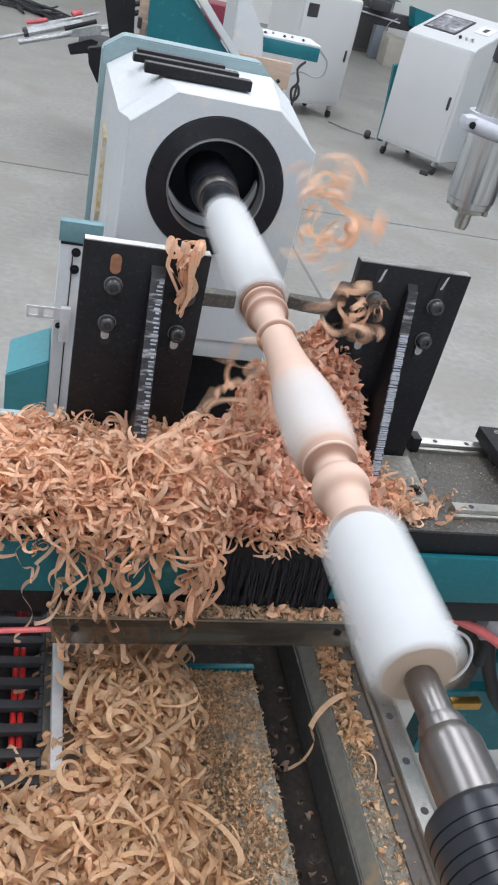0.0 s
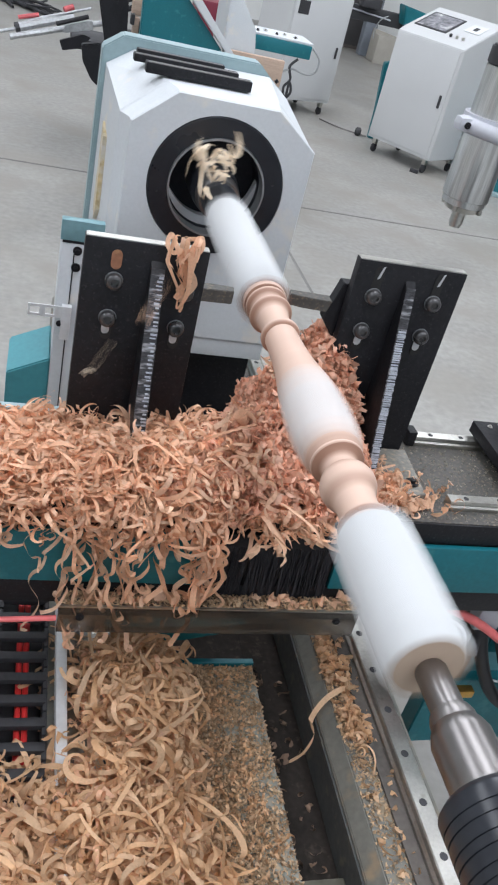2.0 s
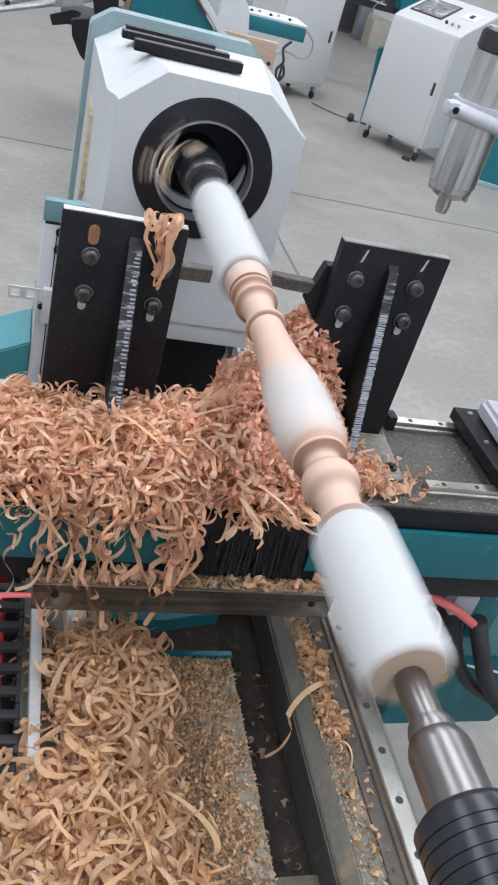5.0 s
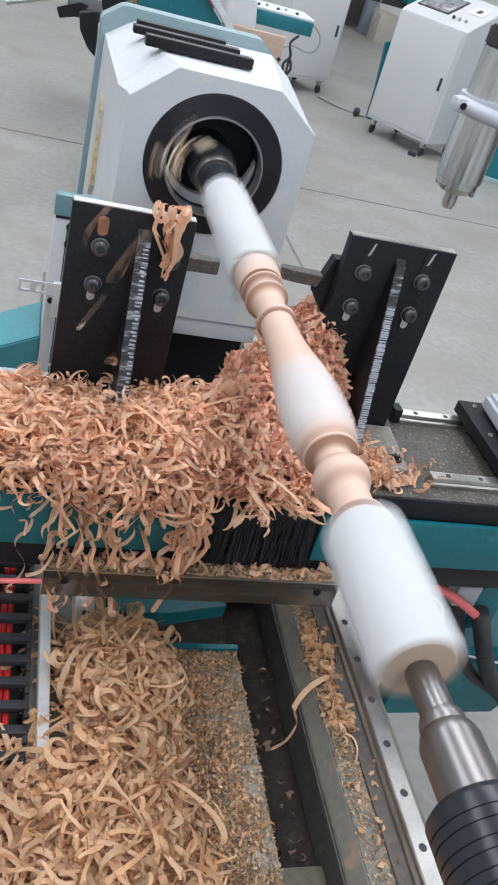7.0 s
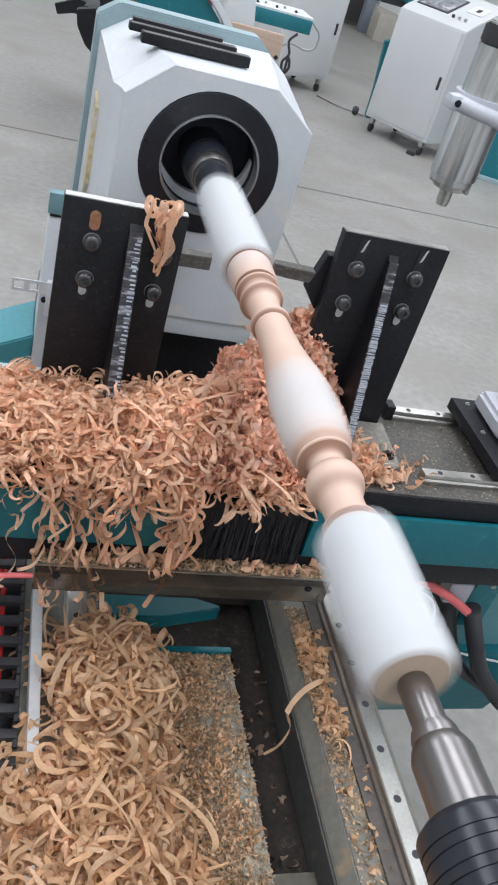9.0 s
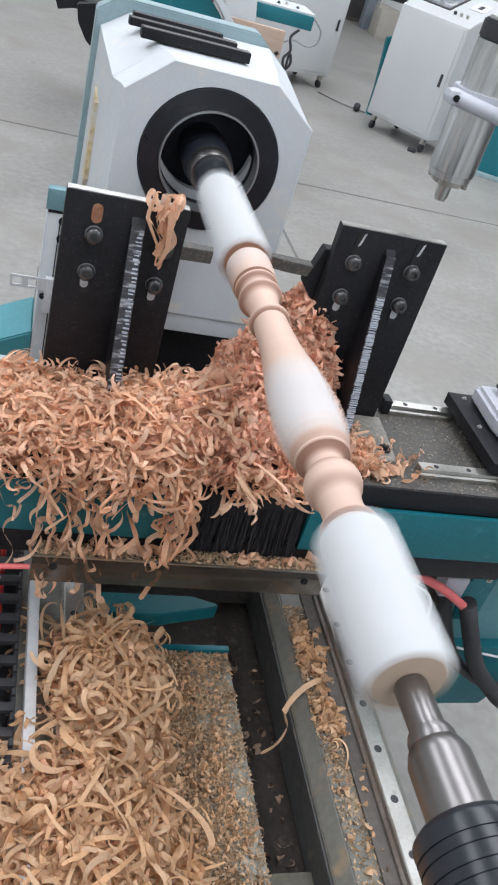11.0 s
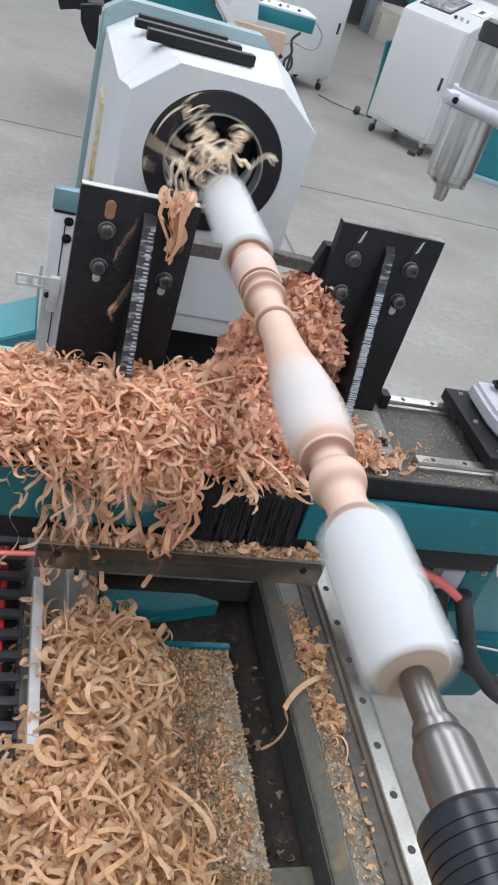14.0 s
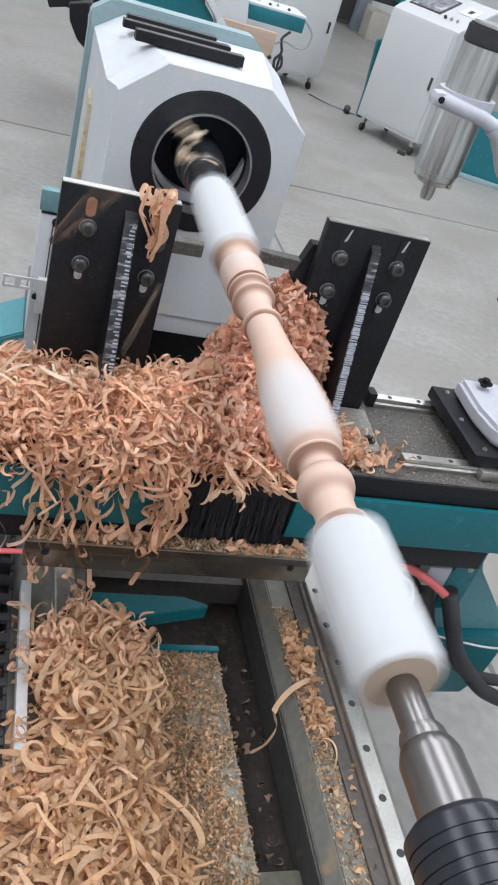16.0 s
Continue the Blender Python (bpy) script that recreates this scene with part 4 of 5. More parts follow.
def milling_spindle():
    t = thing("milling_spindle", (0.458, 1.425, 1.129), "ribbed aluminium milling spindle in a white clamp arm", "milling spindle")
    cx, cy = 0.460, 1.425
    n = 72
    bm = bmesh.new()
    prof = lambda i: 0.0455 - (0.0010 if i % 6 in (0, 1) else 0.0)
    rings = [[bm.verts.new((cx + prof(i) * math.cos(2 * math.pi * i / n), cy + prof(i) * math.sin(2 * math.pi * i / n), z)) for i in range(n)] for z in (1.190, 1.193, 1.418, 1.420)]
    for a, b in zip(rings, rings[1:]):
        for i in range(n):
            bm.faces.new((a[i], a[(i + 1) % n], b[(i + 1) % n], b[i]))
    bm.faces.new(rings[0]), bm.faces.new(rings[-1])
    part("body", bm, ALU, t)
    part("cap", rod((cx, cy, 1.4205), (cx, cy, 1.453), 0.0465, n=48, bevel=0.003), RUBBER, t, "dark blue-black end cap")
    part("cap_plate", rod((cx, cy, 1.4532), (cx, cy, 1.459), 0.040, n=40, bevel=0.002), ALU, t)
    part("flange", rod((cx, cy, 1.176), (cx, cy, 1.1898), 0.042, n=40, bevel=0.002), ALU, t)
    part("lower_flange", rod((cx, cy, 1.164), (cx, cy, 1.1758), 0.030, 0.039, n=36, bevel=0.001), STEEL, t)
    for k in range(4):
        a = radians(45 + 90 * k)
        part("flange_nut", rod((cx + 0.037 * math.cos(a), cy + 0.037 * math.sin(a), 1.166), (cx + 0.037 * math.cos(a), cy + 0.037 * math.sin(a), 1.1758), 0.005, n=12), STEEL, t)
    part("collet_nut", rod((cx, cy, 1.136), (cx, cy, 1.1638), 0.0135, n=20, bevel=0.001), STEEL, t, "bright collet nut")
    part("tip", rod((cx, cy, 1.130), (cx, cy, 1.1358), 0.011, n=20), STEEL, t)
    # the clamp: a ring round the body, a split lug and an arm
    ring = bmesh.new()
    ring_pts = [(0.0462, 1.304), (0.0462, 1.338), (0.055, 1.338), (0.055, 1.304)]
    m = 48
    rr = [[ring.verts.new((cx + r * math.cos(2 * math.pi * i / m), cy + r * math.sin(2 * math.pi * i / m), z)) for i in range(m)] for r, z in ring_pts]
    for a, b in zip(rr, rr[1:] + rr[:1]):
        for i in range(m):
            ring.faces.new((a[i], a[(i + 1) % m], b[(i + 1) % m], b[i]))
    part("clamp_ring", ring, CASTGREY, t, "pale clamp ring")
    part("clamp_lug", box(cx - 0.082, cx - 0.046, cy - 0.040, cy - 0.006, 1.307, 1.335, 0.0135), CASTGREY, t)
    bolt("clamp_bolt", (cx - 0.066, cy - 0.0405, 1.321), (0, -1, 0), 0.006, t)
    part("clamp_strap", tube([(cx - 0.060, cy - 0.024, 1.321), (cx - 0.03, cy - 0.050, 1.318), (cx + 0.020, cy - 0.053, 1.311), (cx + 0.062, cy - 0.052, 1.298)], 0.0135, 14, 6), CASTGREY, t, "pale clamp strap")
    part("arm", tube([(cx + 0.050, cy - 0.050, 1.302), (cx + 0.066, cy - 0.052, 1.292), (cx + 0.087, cy - 0.055, 1.266), (cx + 0.12, cy - 0.06, 1.225), (cx + 0.22, cy - 0.06, 1.20), (cx + 0.32, cy - 0.06, 1.20)], 0.0185, 16, 6), CASTGREY, t, "pale cast arm")
    part("slide_column", box(cx + 0.30, cx + 0.38, cy - 0.10, cy + 0.05, 0.927, 1.40, 0.004), BLACK, t)
    part("slide_foot", box(cx + 0.30, cx + 0.42, 1.0, cy + 0.05, 0.9265, 0.95, 0.003), BLACK, t)
    return t


mill = milling_spindle()


def hoses():
    h = thing("corrugated_hose", (0.52, 0.92, 0.55), "black corrugated cable hose hanging under the carriage", "hose")
    part("hose", tube([(0.540, 0.870, 0.580), (0.558, 0.868, 0.545), (0.588, 0.866, 0.490), (0.640, 0.866, 0.405), (0.705, 0.868, 0.335), (0.775, 0.87, 0.275), (0.90, 0.88, 0.21)], 0.0165, 16, 26, 0.035), HOSE, h)
    part("second_hose", tube([(0.500, 0.905, 0.620), (0.520, 0.90, 0.55), (0.555, 0.895, 0.47), (0.60, 0.89, 0.40), (0.66, 0.89, 0.35), (0.76, 0.89, 0.30), (0.90, 0.90, 0.27)], 0.0130, 14, 20, 0.03), HOSE, h)
    r = thing("red_hose", (0.46, 0.9, 0.62), "pinkish red air hose entering the black hose", "hose")
    part("hose", tube([(0.30, 0.868, 0.662), (0.38, 0.868, 0.655), (0.435, 0.868, 0.633), (0.485, 0.868, 0.606), (0.545, 0.868, 0.564)], 0.0085, 14, 8), REDHOSE, r)
    c = thing("clear_tube", (0.45, 0.88, 0.55), "thin clear air tube looped under the carriage", "tube")
    part("tube", tube([(0.38, 0.880, 0.62), (0.445, 0.872, 0.60), (0.470, 0.866, 0.55), (0.455, 0.864, 0.50), (0.41, 0.868, 0.475)], 0.0030, 8, 10), CLEAR, c)
    p = thing("air_line", (-0.4, 0.80, 0.66), "pink air line under the front bar", "hose")
    part("hose", tube([(-0.60, 0.815, 0.664), (-0.40, 0.808, 0.665), (-0.258, 0.808, 0.672)], 0.0042, 12, 6), REDHOSE, p)
    w = thing("white_cable", (0.7, 0.96, 0.43), "thin white cable across the apron", "cable")
    part("cable", tube([(0.60, 0.925, 0.395), (0.70, 0.925, 0.370), (0.80, 0.925, 0.356), (0.95, 0.93, 0.36)], 0.0028, 8, 8), CLEAR, w)
    return [h, r, c, p, w]


hose_things = hoses()


# ---- heaps of shavings ----
def bell(x, y, cx, cy, rx, ry):
    return math.exp(-((x - cx) / rx) ** 2 - ((y - cy) / ry) ** 2)


def deck_height(x, y, hump=0.140):
    """The heap on the carriage deck."""
    h = 0.862 + 0.022 * bell(x, y, x, 0.88, 1, 0.05) + hump * bell(x, y, 0.122, 1.062, 0.082, 0.085) + 0.070 * bell(x, y, 0.055, 0.950, 0.13, 0.075) + 0.02 * bell(x, y, -0.10, 0.93, 0.12, 0.06)
    h += 0.012 * noise.noise((x * 14, y * 14, 0.3)) + 0.008 * noise.noise((x * 37, y * 37, 1.3))
    if x > 0.18:
        h -= (x - 0.18) * 2.0
    if y > 1.025 and x < 0.03:
        h -= (y - 1.025) * 2.6 * min(1, (0.03 - x) / 0.06)
    if y < 0.842:
        h -= (0.842 - y) * (1.3 if x < -0.05 else 2.0)
    return h


def cull(n, x0, x1, y0, y1, height, lift, keep):
    out = []
    while len(out) < n:
        x, y = rnd.uniform(x0, x1), rnd.uniform(y0, y1)
        if keep(x, y) > rnd.random():
            out.append((x, y, height(x, y) + rnd.uniform(*lift)))
    return np.array(out)


CB = (0.0, 0.93, 0.85)
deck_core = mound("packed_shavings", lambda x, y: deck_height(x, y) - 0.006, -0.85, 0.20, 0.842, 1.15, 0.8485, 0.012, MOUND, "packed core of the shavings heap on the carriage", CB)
places = cull(2900, -0.80, 0.02, 0.822, 1.035, deck_height, (-0.006, 0.012), lambda x, y: (1.0 if x < -0.10 else 0.8 * (0.05 - x) / 0.15) if y > 0.842 or x < -0.05 else 0.0)
edge = cull(150, -0.80, -0.045, 0.808, 0.845, lambda x, y: 0.862 - (0.846 - y) * 1.3 + 0.010 * noise.noise((x * 18, 0, 0)), (-0.012, 0.012), lambda x, y: 0.35 + 0.65 * min(1, (y - 0.80) / 0.03) * (0.6 + 0.4 * math.sin(23 * x)))
edge2 = cull(70, -0.05, 0.125, 0.826, 0.846, lambda x, y: 0.858 - (0.848 - y) * 1.2, (-0.008, 0.008), lambda x, y: 1 if y > 0.836 else 0.5)
places = np.concatenate([places, edge, edge2])
deck_curls = heap("curled_shavings", CURLS, places, turns(rng, len(places)), SHAVING, "heap of orange-tan curled wood shavings on the carriage deck", CB, press=0.8)
places = cull(260, -0.78, -0.03, 0.832, 1.02, deck_height, (0.004, 0.014), lambda x, y: 1.0)
top_curls = heap("long_curls", SWIRLS, places, turns(rng, len(places)) * 0.72, SHAVING, "long curled ribbons on top of the heap on the carriage", CB, press=0.45)
places = cull(3900, -0.16, 0.21, 0.832, 1.165, deck_height, (-0.004, 0.008), lambda x, y: 1.0 if x > -0.06 else (x + 0.16) * 10)
full = lambda x, y: deck_height(x, y, 0.185)
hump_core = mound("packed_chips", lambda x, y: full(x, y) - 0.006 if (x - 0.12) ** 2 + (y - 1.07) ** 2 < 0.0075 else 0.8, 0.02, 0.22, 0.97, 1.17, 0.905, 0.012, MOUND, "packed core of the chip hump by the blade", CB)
deck_chips = heap("wood_chips", FLAKES, places, turns(rng, len(places), 0.3), CHIP, "heap of broken reddish wood chips between the tool posts", CB, category="wood chips")
places = cull(150, 0.19, 0.37, 0.86, 1.02, lambda x, y: 0.853 + 0.012 * bell(x, y, 0.225, 0.92, 0.03, 0.05), (0.001, 0.007), lambda x, y: bell(x, y, 0.24, 0.91, 0.055, 0.045))
stray_chips = heap("stray_chips", [c * 0.6 for c in CURLS[:40]] + FLAKES[:30], places, turns(rng, len(places), 0.6), SHAVING, "loose curled chips scattered on the dark deck", CB, category="wood chips")
places = cull(1700, 0.0, 0.225, 0.955, 1.175, full, (-0.004, 0.008), lambda x, y: min(1.0, max(0.0, 3.2 - ((x - 0.12) ** 2 + (y - 1.07) ** 2) / 0.0036)))
hump_chips = heap("hump_chips", FLAKES, places, turns(rng, len(places), 0.3), CHIP, "loose top of the chip hump that grows by the blade", CB, category="wood chips")
# ribbons that hang over the edge of the deck, each one long and wandering
hang_forms = []
for k in range(52):
    x = rnd.uniform(-0.70, -0.05) if k % 3 == 0 else min(-0.045, rnd.gauss(-0.165, 0.070))
    length = rnd.uniform(0.11, 0.26) if -0.30 < x < -0.04 and k % 5 else rnd.uniform(0.03, 0.10)
    pts = [(x + rnd.gauss(0, 0.012), 0.858, 0.868), (x + rnd.gauss(0, 0.01), 0.834, 0.862)]
    z, y = 0.846, 0.822 - rnd.uniform(0, 0.012)
    while z > 0.846 - length:
        x += rnd.gauss(0, 0.0085)
        pts.append((x, y + rnd.gauss(0, 0.006), z))
        z -= rnd.uniform(0.012, 0.028)
    if k % 2:
        g = rnd.choice((-1, 1)) * rnd.uniform(0.35, 1.2)
        pts += [(x + 0.010 * g, y, z - 0.003), (x + 0.019 * g, y - 0.006, z + 0.006 * abs(g)), (x + 0.013 * g, y - 0.002, z + 0.016 * abs(g))]
    hang_forms.append(strand(pts, rnd.uniform(0.0022, 0.0046), rnd.uniform(-4, 4), rnd.uniform(-0.6, 0.6)))
for k in range(15):
    x, low = rnd.gauss(-0.066, 0.011), rnd.uniform(0.66, 0.78)
    w = lambda a: rnd.gauss(0, a)
    pts = [(x + 0.030 + w(0.014), 0.905 + w(0.012), 0.912 + w(0.004)), (x + 0.018 + w(0.010), 0.880 + w(0.006), 0.903 + w(0.004)), (x + 0.008 + w(0.007), 0.852, 0.884 + w(0.003)), (x + w(0.006), 0.827, 0.852), (x - 0.006 + w(0.007), 0.820 + w(0.004), 0.815)]
    z, g = 0.790, rnd.choice((-1, 1))
    while z > low:
        g = -g
        pts.append((x + 0.006 * g + w(0.008), 0.818 + w(0.006), z))
        z -= rnd.uniform(0.018, 0.030)
    hang_forms.append(strand(pts, rnd.uniform(0.0030, 0.0052), rnd.uniform(-3, 3), rnd.uniform(-0.5, 0.5)))
hanging = heap("hanging_shavings", hang_forms, np.zeros((67, 3)), np.array([np.eye(3)] * 67), SHAVING, "long ribbon shavings hanging over the teal beam", CB)
places = cull(34, -0.24, 0.19, 0.815, 0.845, lambda x, y: 0.695, (0, 0.005), lambda x, y: 0.7 + 0.3 * math.sin(40 * x))
bar_chips = heap("bar_chips", FLAKES, places, turns(rng, len(places), 0.6), SHAVING, "wood chips lying on the dusty front bar", CB, category="wood chips")
places = cull(1800, -0.25, 0.20, 0.815, 0.8415, lambda x, y: 0.6915, (0, 0.002), lambda x, y: 1)
bar_dust = heap("bar_sawdust", CRUMBS, places, turns(rng, len(places), 0.7), DUST, "sawdust lying along the front bar", CB, category="sawdust")
places = cull(2400, 0.17, 1.0, 0.856, 1.09, lambda x, y: 0.849, (0, 0.001), lambda x, y: 1)
deck_dust = heap("deck_sawdust", [f * 0.55 for f in CRUMBS], places, turns(rng, len(places), 0.8), PALEDUST, "fine sawdust scattered over the dark deck", CB, category="sawdust")
# the tangle caught on the tool post: loops that hang from its top edge
loops = []
j = lambda a: rnd.gauss(0, a)
for k in range(6):
    x, z, low = -0.128 + j(0.004), 1.172, (1.078, 1.094, 1.108, 1.100, 1.118, 1.086)[k]
    wide = (0.020, 0.013, 0.006, 0.017, 0.009, 0.004)[k]
    y = 1.002 - 0.0022 * k
    mid = (z + low) / 2 + j(0.012)
    loops.append(strand([(x + j(0.008), y + 0.022, z + 0.003), (x - wide * 0.6, y + 0.006, z + 0.006), (x - wide + j(0.003), y, z - 0.022), (x - wide * 0.4 + j(0.005), y - 0.003, mid), (x + wide * 0.5 + j(0.004), y, low + 0.014),
                         (x + j(0.006), y - 0.003, low), (x + wide * 0.9 + j(0.004), y - 0.002, low + 0.026), (x + wide * 0.3 + j(0.006), y - 0.004, mid + 0.012), (x + wide * 0.7, y, z - 0.018), (x + wide * 1.1, y + 0.004, z + 0.002)],
                        rnd.uniform(0.0028, 0.0044), rnd.uniform(-5, 5), rnd.uniform(-0.6, 0.6)))
for g in (-1, 1, 1):
    x = -0.127 + j(0.004)
    loops.append(strand([(x, 0.998, 1.128), (x + 0.004 * g, 0.996, 1.152), (x + 0.016 * g, 1.002, 1.176 + j(0.003)), (x + 0.021 * g, 1.010, 1.181), (x + 0.024 * g, 1.008, 1.168), (x + 0.016 * g, 1.000, 1.160), (x + 0.004 * g, 0.996, 1.166), (x - 0.008 * g, 0.998, 1.150)],
                        rnd.uniform(0.0030, 0.0042), rnd.uniform(-2, 2), rnd.uniform(-0.5, 0.5)))
tangle = heap("tangled_shavings", loops, np.zeros((9, 3)), np.array([np.eye(3)] * 9), SHAVING, "tangle of ribbon shavings caught on the tool post", (-0.128, 1.01, 1.15))


def bed_height(x, y):
    h = 0.405 + 0.125 * bell(x, y, -0.16, 0.55, 0.12, 0.5) + 0.05 * bell(x, y, -0.10, 0.82, 0.10, 0.12)
    if x < -0.26:
        h = 0.43 + 0.10 * bell(x, y, -0.36, 0.42, 0.2, 0.28)
    return h + 0.012 * noise.noise((x * 11, y * 11, 2.3))


def bed_keep(x, y):
    if x < -0.25:
        return 1.0 if y < 0.70 + 0.05 * noise.noise((x * 20, y * 20, 0)) else 0.0
    if x < -0.195 and y > 0.70:
        return 0.12
    edge = -0.040 + 0.60 * max(0.0, 0.60 - y) + 0.02 * noise.noise((y * 9, 1, 0))
    if x > edge or (y > 0.93):
        return 0.0
    hole = 0.94 * bell(x, y, -0.19, 0.70, 0.035, 0.05)
    return max(0.03, 1 - hole)


BB = (-0.15, 0.6, 0.47)
places = cull(1500, -0.46, 0.09, 0.30, 0.96, bed_height, (-0.005, 0.022), bed_keep)
bed_curls = heap("loose_shavings", LONGS, places, turns(rng, len(places)), PALESHAVING, "deep drift of pale ribbon shavings over the bed and tray", BB, press=0.8)
places = cull(330, -0.42, 0.07, 0.30, 0.93, bed_height, (0.014, 0.028), lambda x, y: bed_keep(x, y) if x < -0.26 or -0.18 < x < -0.03 or y < 0.6 else 0.0)
heap("long_curls", SWIRLS, places, turns(rng, len(places)), PALESHAVING, "long pale ribbon curls on top of the drift on the bed", BB, press=0.45)
places = cull(1900, -0.40, 0.06, 0.30, 0.95, bed_height, (-0.035, 0.002), bed_keep)
heap("under_shavings", CURLS, places, turns(rng, len(places)), SHAVING, "lower layer of curled shavings on the bed", BB)
places = cull(26000, -0.08, 0.121, 0.40, 0.96, lambda x, y: 0.401, (0, 0.006), lambda x, y: min(1.0, max(0.12, 1.0 - (x + 0.02) * 5.5 + 0.5 * noise.noise((x * 25, y * 25, 4)))))
heap("sawdust", CRUMBS, places, turns(rng, len(places), 0.6), DUST, "brown sawdust and crumbs over the grey tray", BB, category="sawdust")
places = cull(1500, -0.07, 0.118, 0.40, 0.955, lambda x, y: 0.405, (0, 0.006), lambda x, y: min(1.0, max(0.05, 0.75 - (x + 0.02) * 6 + 0.8 * noise.noise((x * 20, y * 20, 4)))))
heap("tray_chips", [f * 0.45 for f in FLAKES], places, turns(rng, len(places), 0.5), PALESHAVING, "small broken chips strewn over the grey tray", BB, category="wood chips")
places = cull(190, 0.222, 0.283, 0.52, 1.0, lambda x, y: 0.4715 + 0.008 * bell(x, y, 0.237, 0.86, 0.03, 0.11), (0, 0.006), lambda x, y: 0.8 * bell(x, y, 0.240, 0.90, 0.024, 0.055) + bell(x, y, 0.250, 0.775, 0.020, 0.035) + 0.02)
heap("beam_chips", [f * 0.8 for f in FLAKES], places, turns(rng, len(places), 0.5), PALESHAVING, "trail of pale chips along the bed beam", BB, category="wood chips")
places = cull(3000, 0.222, 0.285, 0.45, 1.02, lambda x, y: 0.4708, (0, 0.0015), lambda x, y: 0.25 + bell(x, y, 0.24, 0.85, 0.04, 0.15))
heap("beam_sawdust", CRUMBS, places, turns(rng, len(places), 0.7), DUST, "sawdust along the bed beam", BB, category="sawdust")
places = cull(30, 0.130, 0.190, 0.50, 1.0, lambda x, y: 0.367, (0, 0.004), lambda x, y: 1)
heap("gap_chips", [f * 0.7 for f in FLAKES], places, turns(rng, len(places), 0.6), DIMCHIP, "chips fallen to the bottom of the gap", BB, category="wood chips")
places = np.array([(0.238, 0.648, 0.479), (0.236, 0.566, 0.476), (0.240, 0.745, 0.480), (0.235, 0.78, 0.482), (0.245, 0.70, 0.478)])
heap("fallen_curls", [c * 0.6 for c in LONGS[10:15]], places, turns(rng, 5, 0.6), PALESHAVING, "single curls lying on the bed beam", BB)

heap("long_ribbon", [strand([(0.279, 0.852, 0.478), (0.237, 0.837, 0.490), (0.205, 0.822, 0.480), (0.176, 0.792, 0.470), (0.172, 0.760, 0.474), (0.155, 0.741, 0.455), (0.128, 0.729, 0.448)], 0.0048, 3.4, 0.2)], np.zeros((1, 3)), np.array([np.eye(3)]), PALESHAVING, "long pale ribbon shaving draped off the bed beam", BB, kind="", category="shaving")


# ---- what stands behind in the hall ----
def rotated(t, origin, angle):
    """Turns a finished thing about its base."""
    t.rotation_euler = (0, 0, angle)
    return t


def control_cabinet(base, angle, label, w=0.67, d=0.5, h=1.0, console=True):
    """Built with its front along x, facing -y, then turned."""
    x, y, _ = base
    t = thing("control_cabinet", base, label, "control cabinet", "control cabinets")
    z0 = 0.12
    hw = w / 2
    part("body", prism([(y, z0), (y + d, z0), (y + d, h + (0.20 if console else 0)), (y + 0.04, h + 0.012), (y, h - 0.015)], "x", x - hw, x + hw, 0.006), CABINETWHITE, t)
    part("door", box(x - hw + 0.012, x + hw - 0.03, y - 0.008, y - 0.0005, z0 + 0.03, h - 0.03, 0.003), CABINETWHITE, t)
    part("handle", box(x + hw - 0.085, x + hw - 0.062, y - 0.018, y - 0.0085, 0.53, 0.63, 0.004), RUBBER, t, "black door handle")
    if console:
        tilt = Matrix.Translation((x, y + 0.25, h + 0.098)) @ Matrix.Rotation(math.atan2(0.188, 0.46), 4, "X")
        part("screen_frame", box(-0.29, 0.03, -0.13, 0.16, -0.004, 0.006, 0.003, turn=tilt), RUBBER, t, "dark framed screen")
        part("screen", box(-0.27, 0.01, -0.11, 0.14, 0.0062, 0.0075, 0.0, turn=tilt), SCREEN, t, "dusty reflecting screen")
        for k in range(3):
            bm = rod((0, 0, 0), (0, 0, 0.02), 0.013, n=16, bevel=0.002)
            bmesh.ops.transform(bm, matrix=tilt @ Matrix.Translation((0.10 + 0.06 * k, -0.15, 0.002)), verts=bm.verts)
            part("button", bm, STEEL if k else RUBBER, t, "push button")
        part("keypad", box(0.12, 0.26, 0.0, 0.14, 0.002, 0.005, 0.0, turn=tilt), CLEAR, t, "pale keypad plate")
        part("keypad_mark", box(0.17, 0.21, 0.04, 0.10, 0.0052, 0.0062, 0.0, turn=tilt), RUBBER, t)
    else:
        part("window", box(x - hw + 0.05, x - hw + 0.17, y - 0.0105, y - 0.0085, 0.86, 0.97, 0.0), RUBBER, t, "dark window in the door")
    for sx in (-1, 1):
        for sy in (0.05, d - 0.05):
            c = part("caster", rod((x + sx * (hw - 0.06) - 0.012, y + sy, 0.037), (x + sx * (hw - 0.06) + 0.012, y + sy, 0.037), 0.036, n=20, bevel=0.004), RUBBER, t, "black caster wheel")
            part("fork", box(x + sx * (hw - 0.06) - 0.018, x + sx * (hw - 0.06) + 0.018, y + sy - 0.02, y + sy + 0.02, 0.07, 0.1195, 0.002), STEEL, c)
    return rotated(t, base, angle)


control_cabinet((2.628, 6.841, 0), math.atan2(6.565 - 7.117, 2.814 - 2.441), "white wheeled control cabinet with a screen console")
control_cabinet((2.053, 8.075, 0), math.atan2(8.202 - 7.948, 2.367 - 1.739), "tall white wheeled control cabinet with a black handle", h=1.06, console=False)


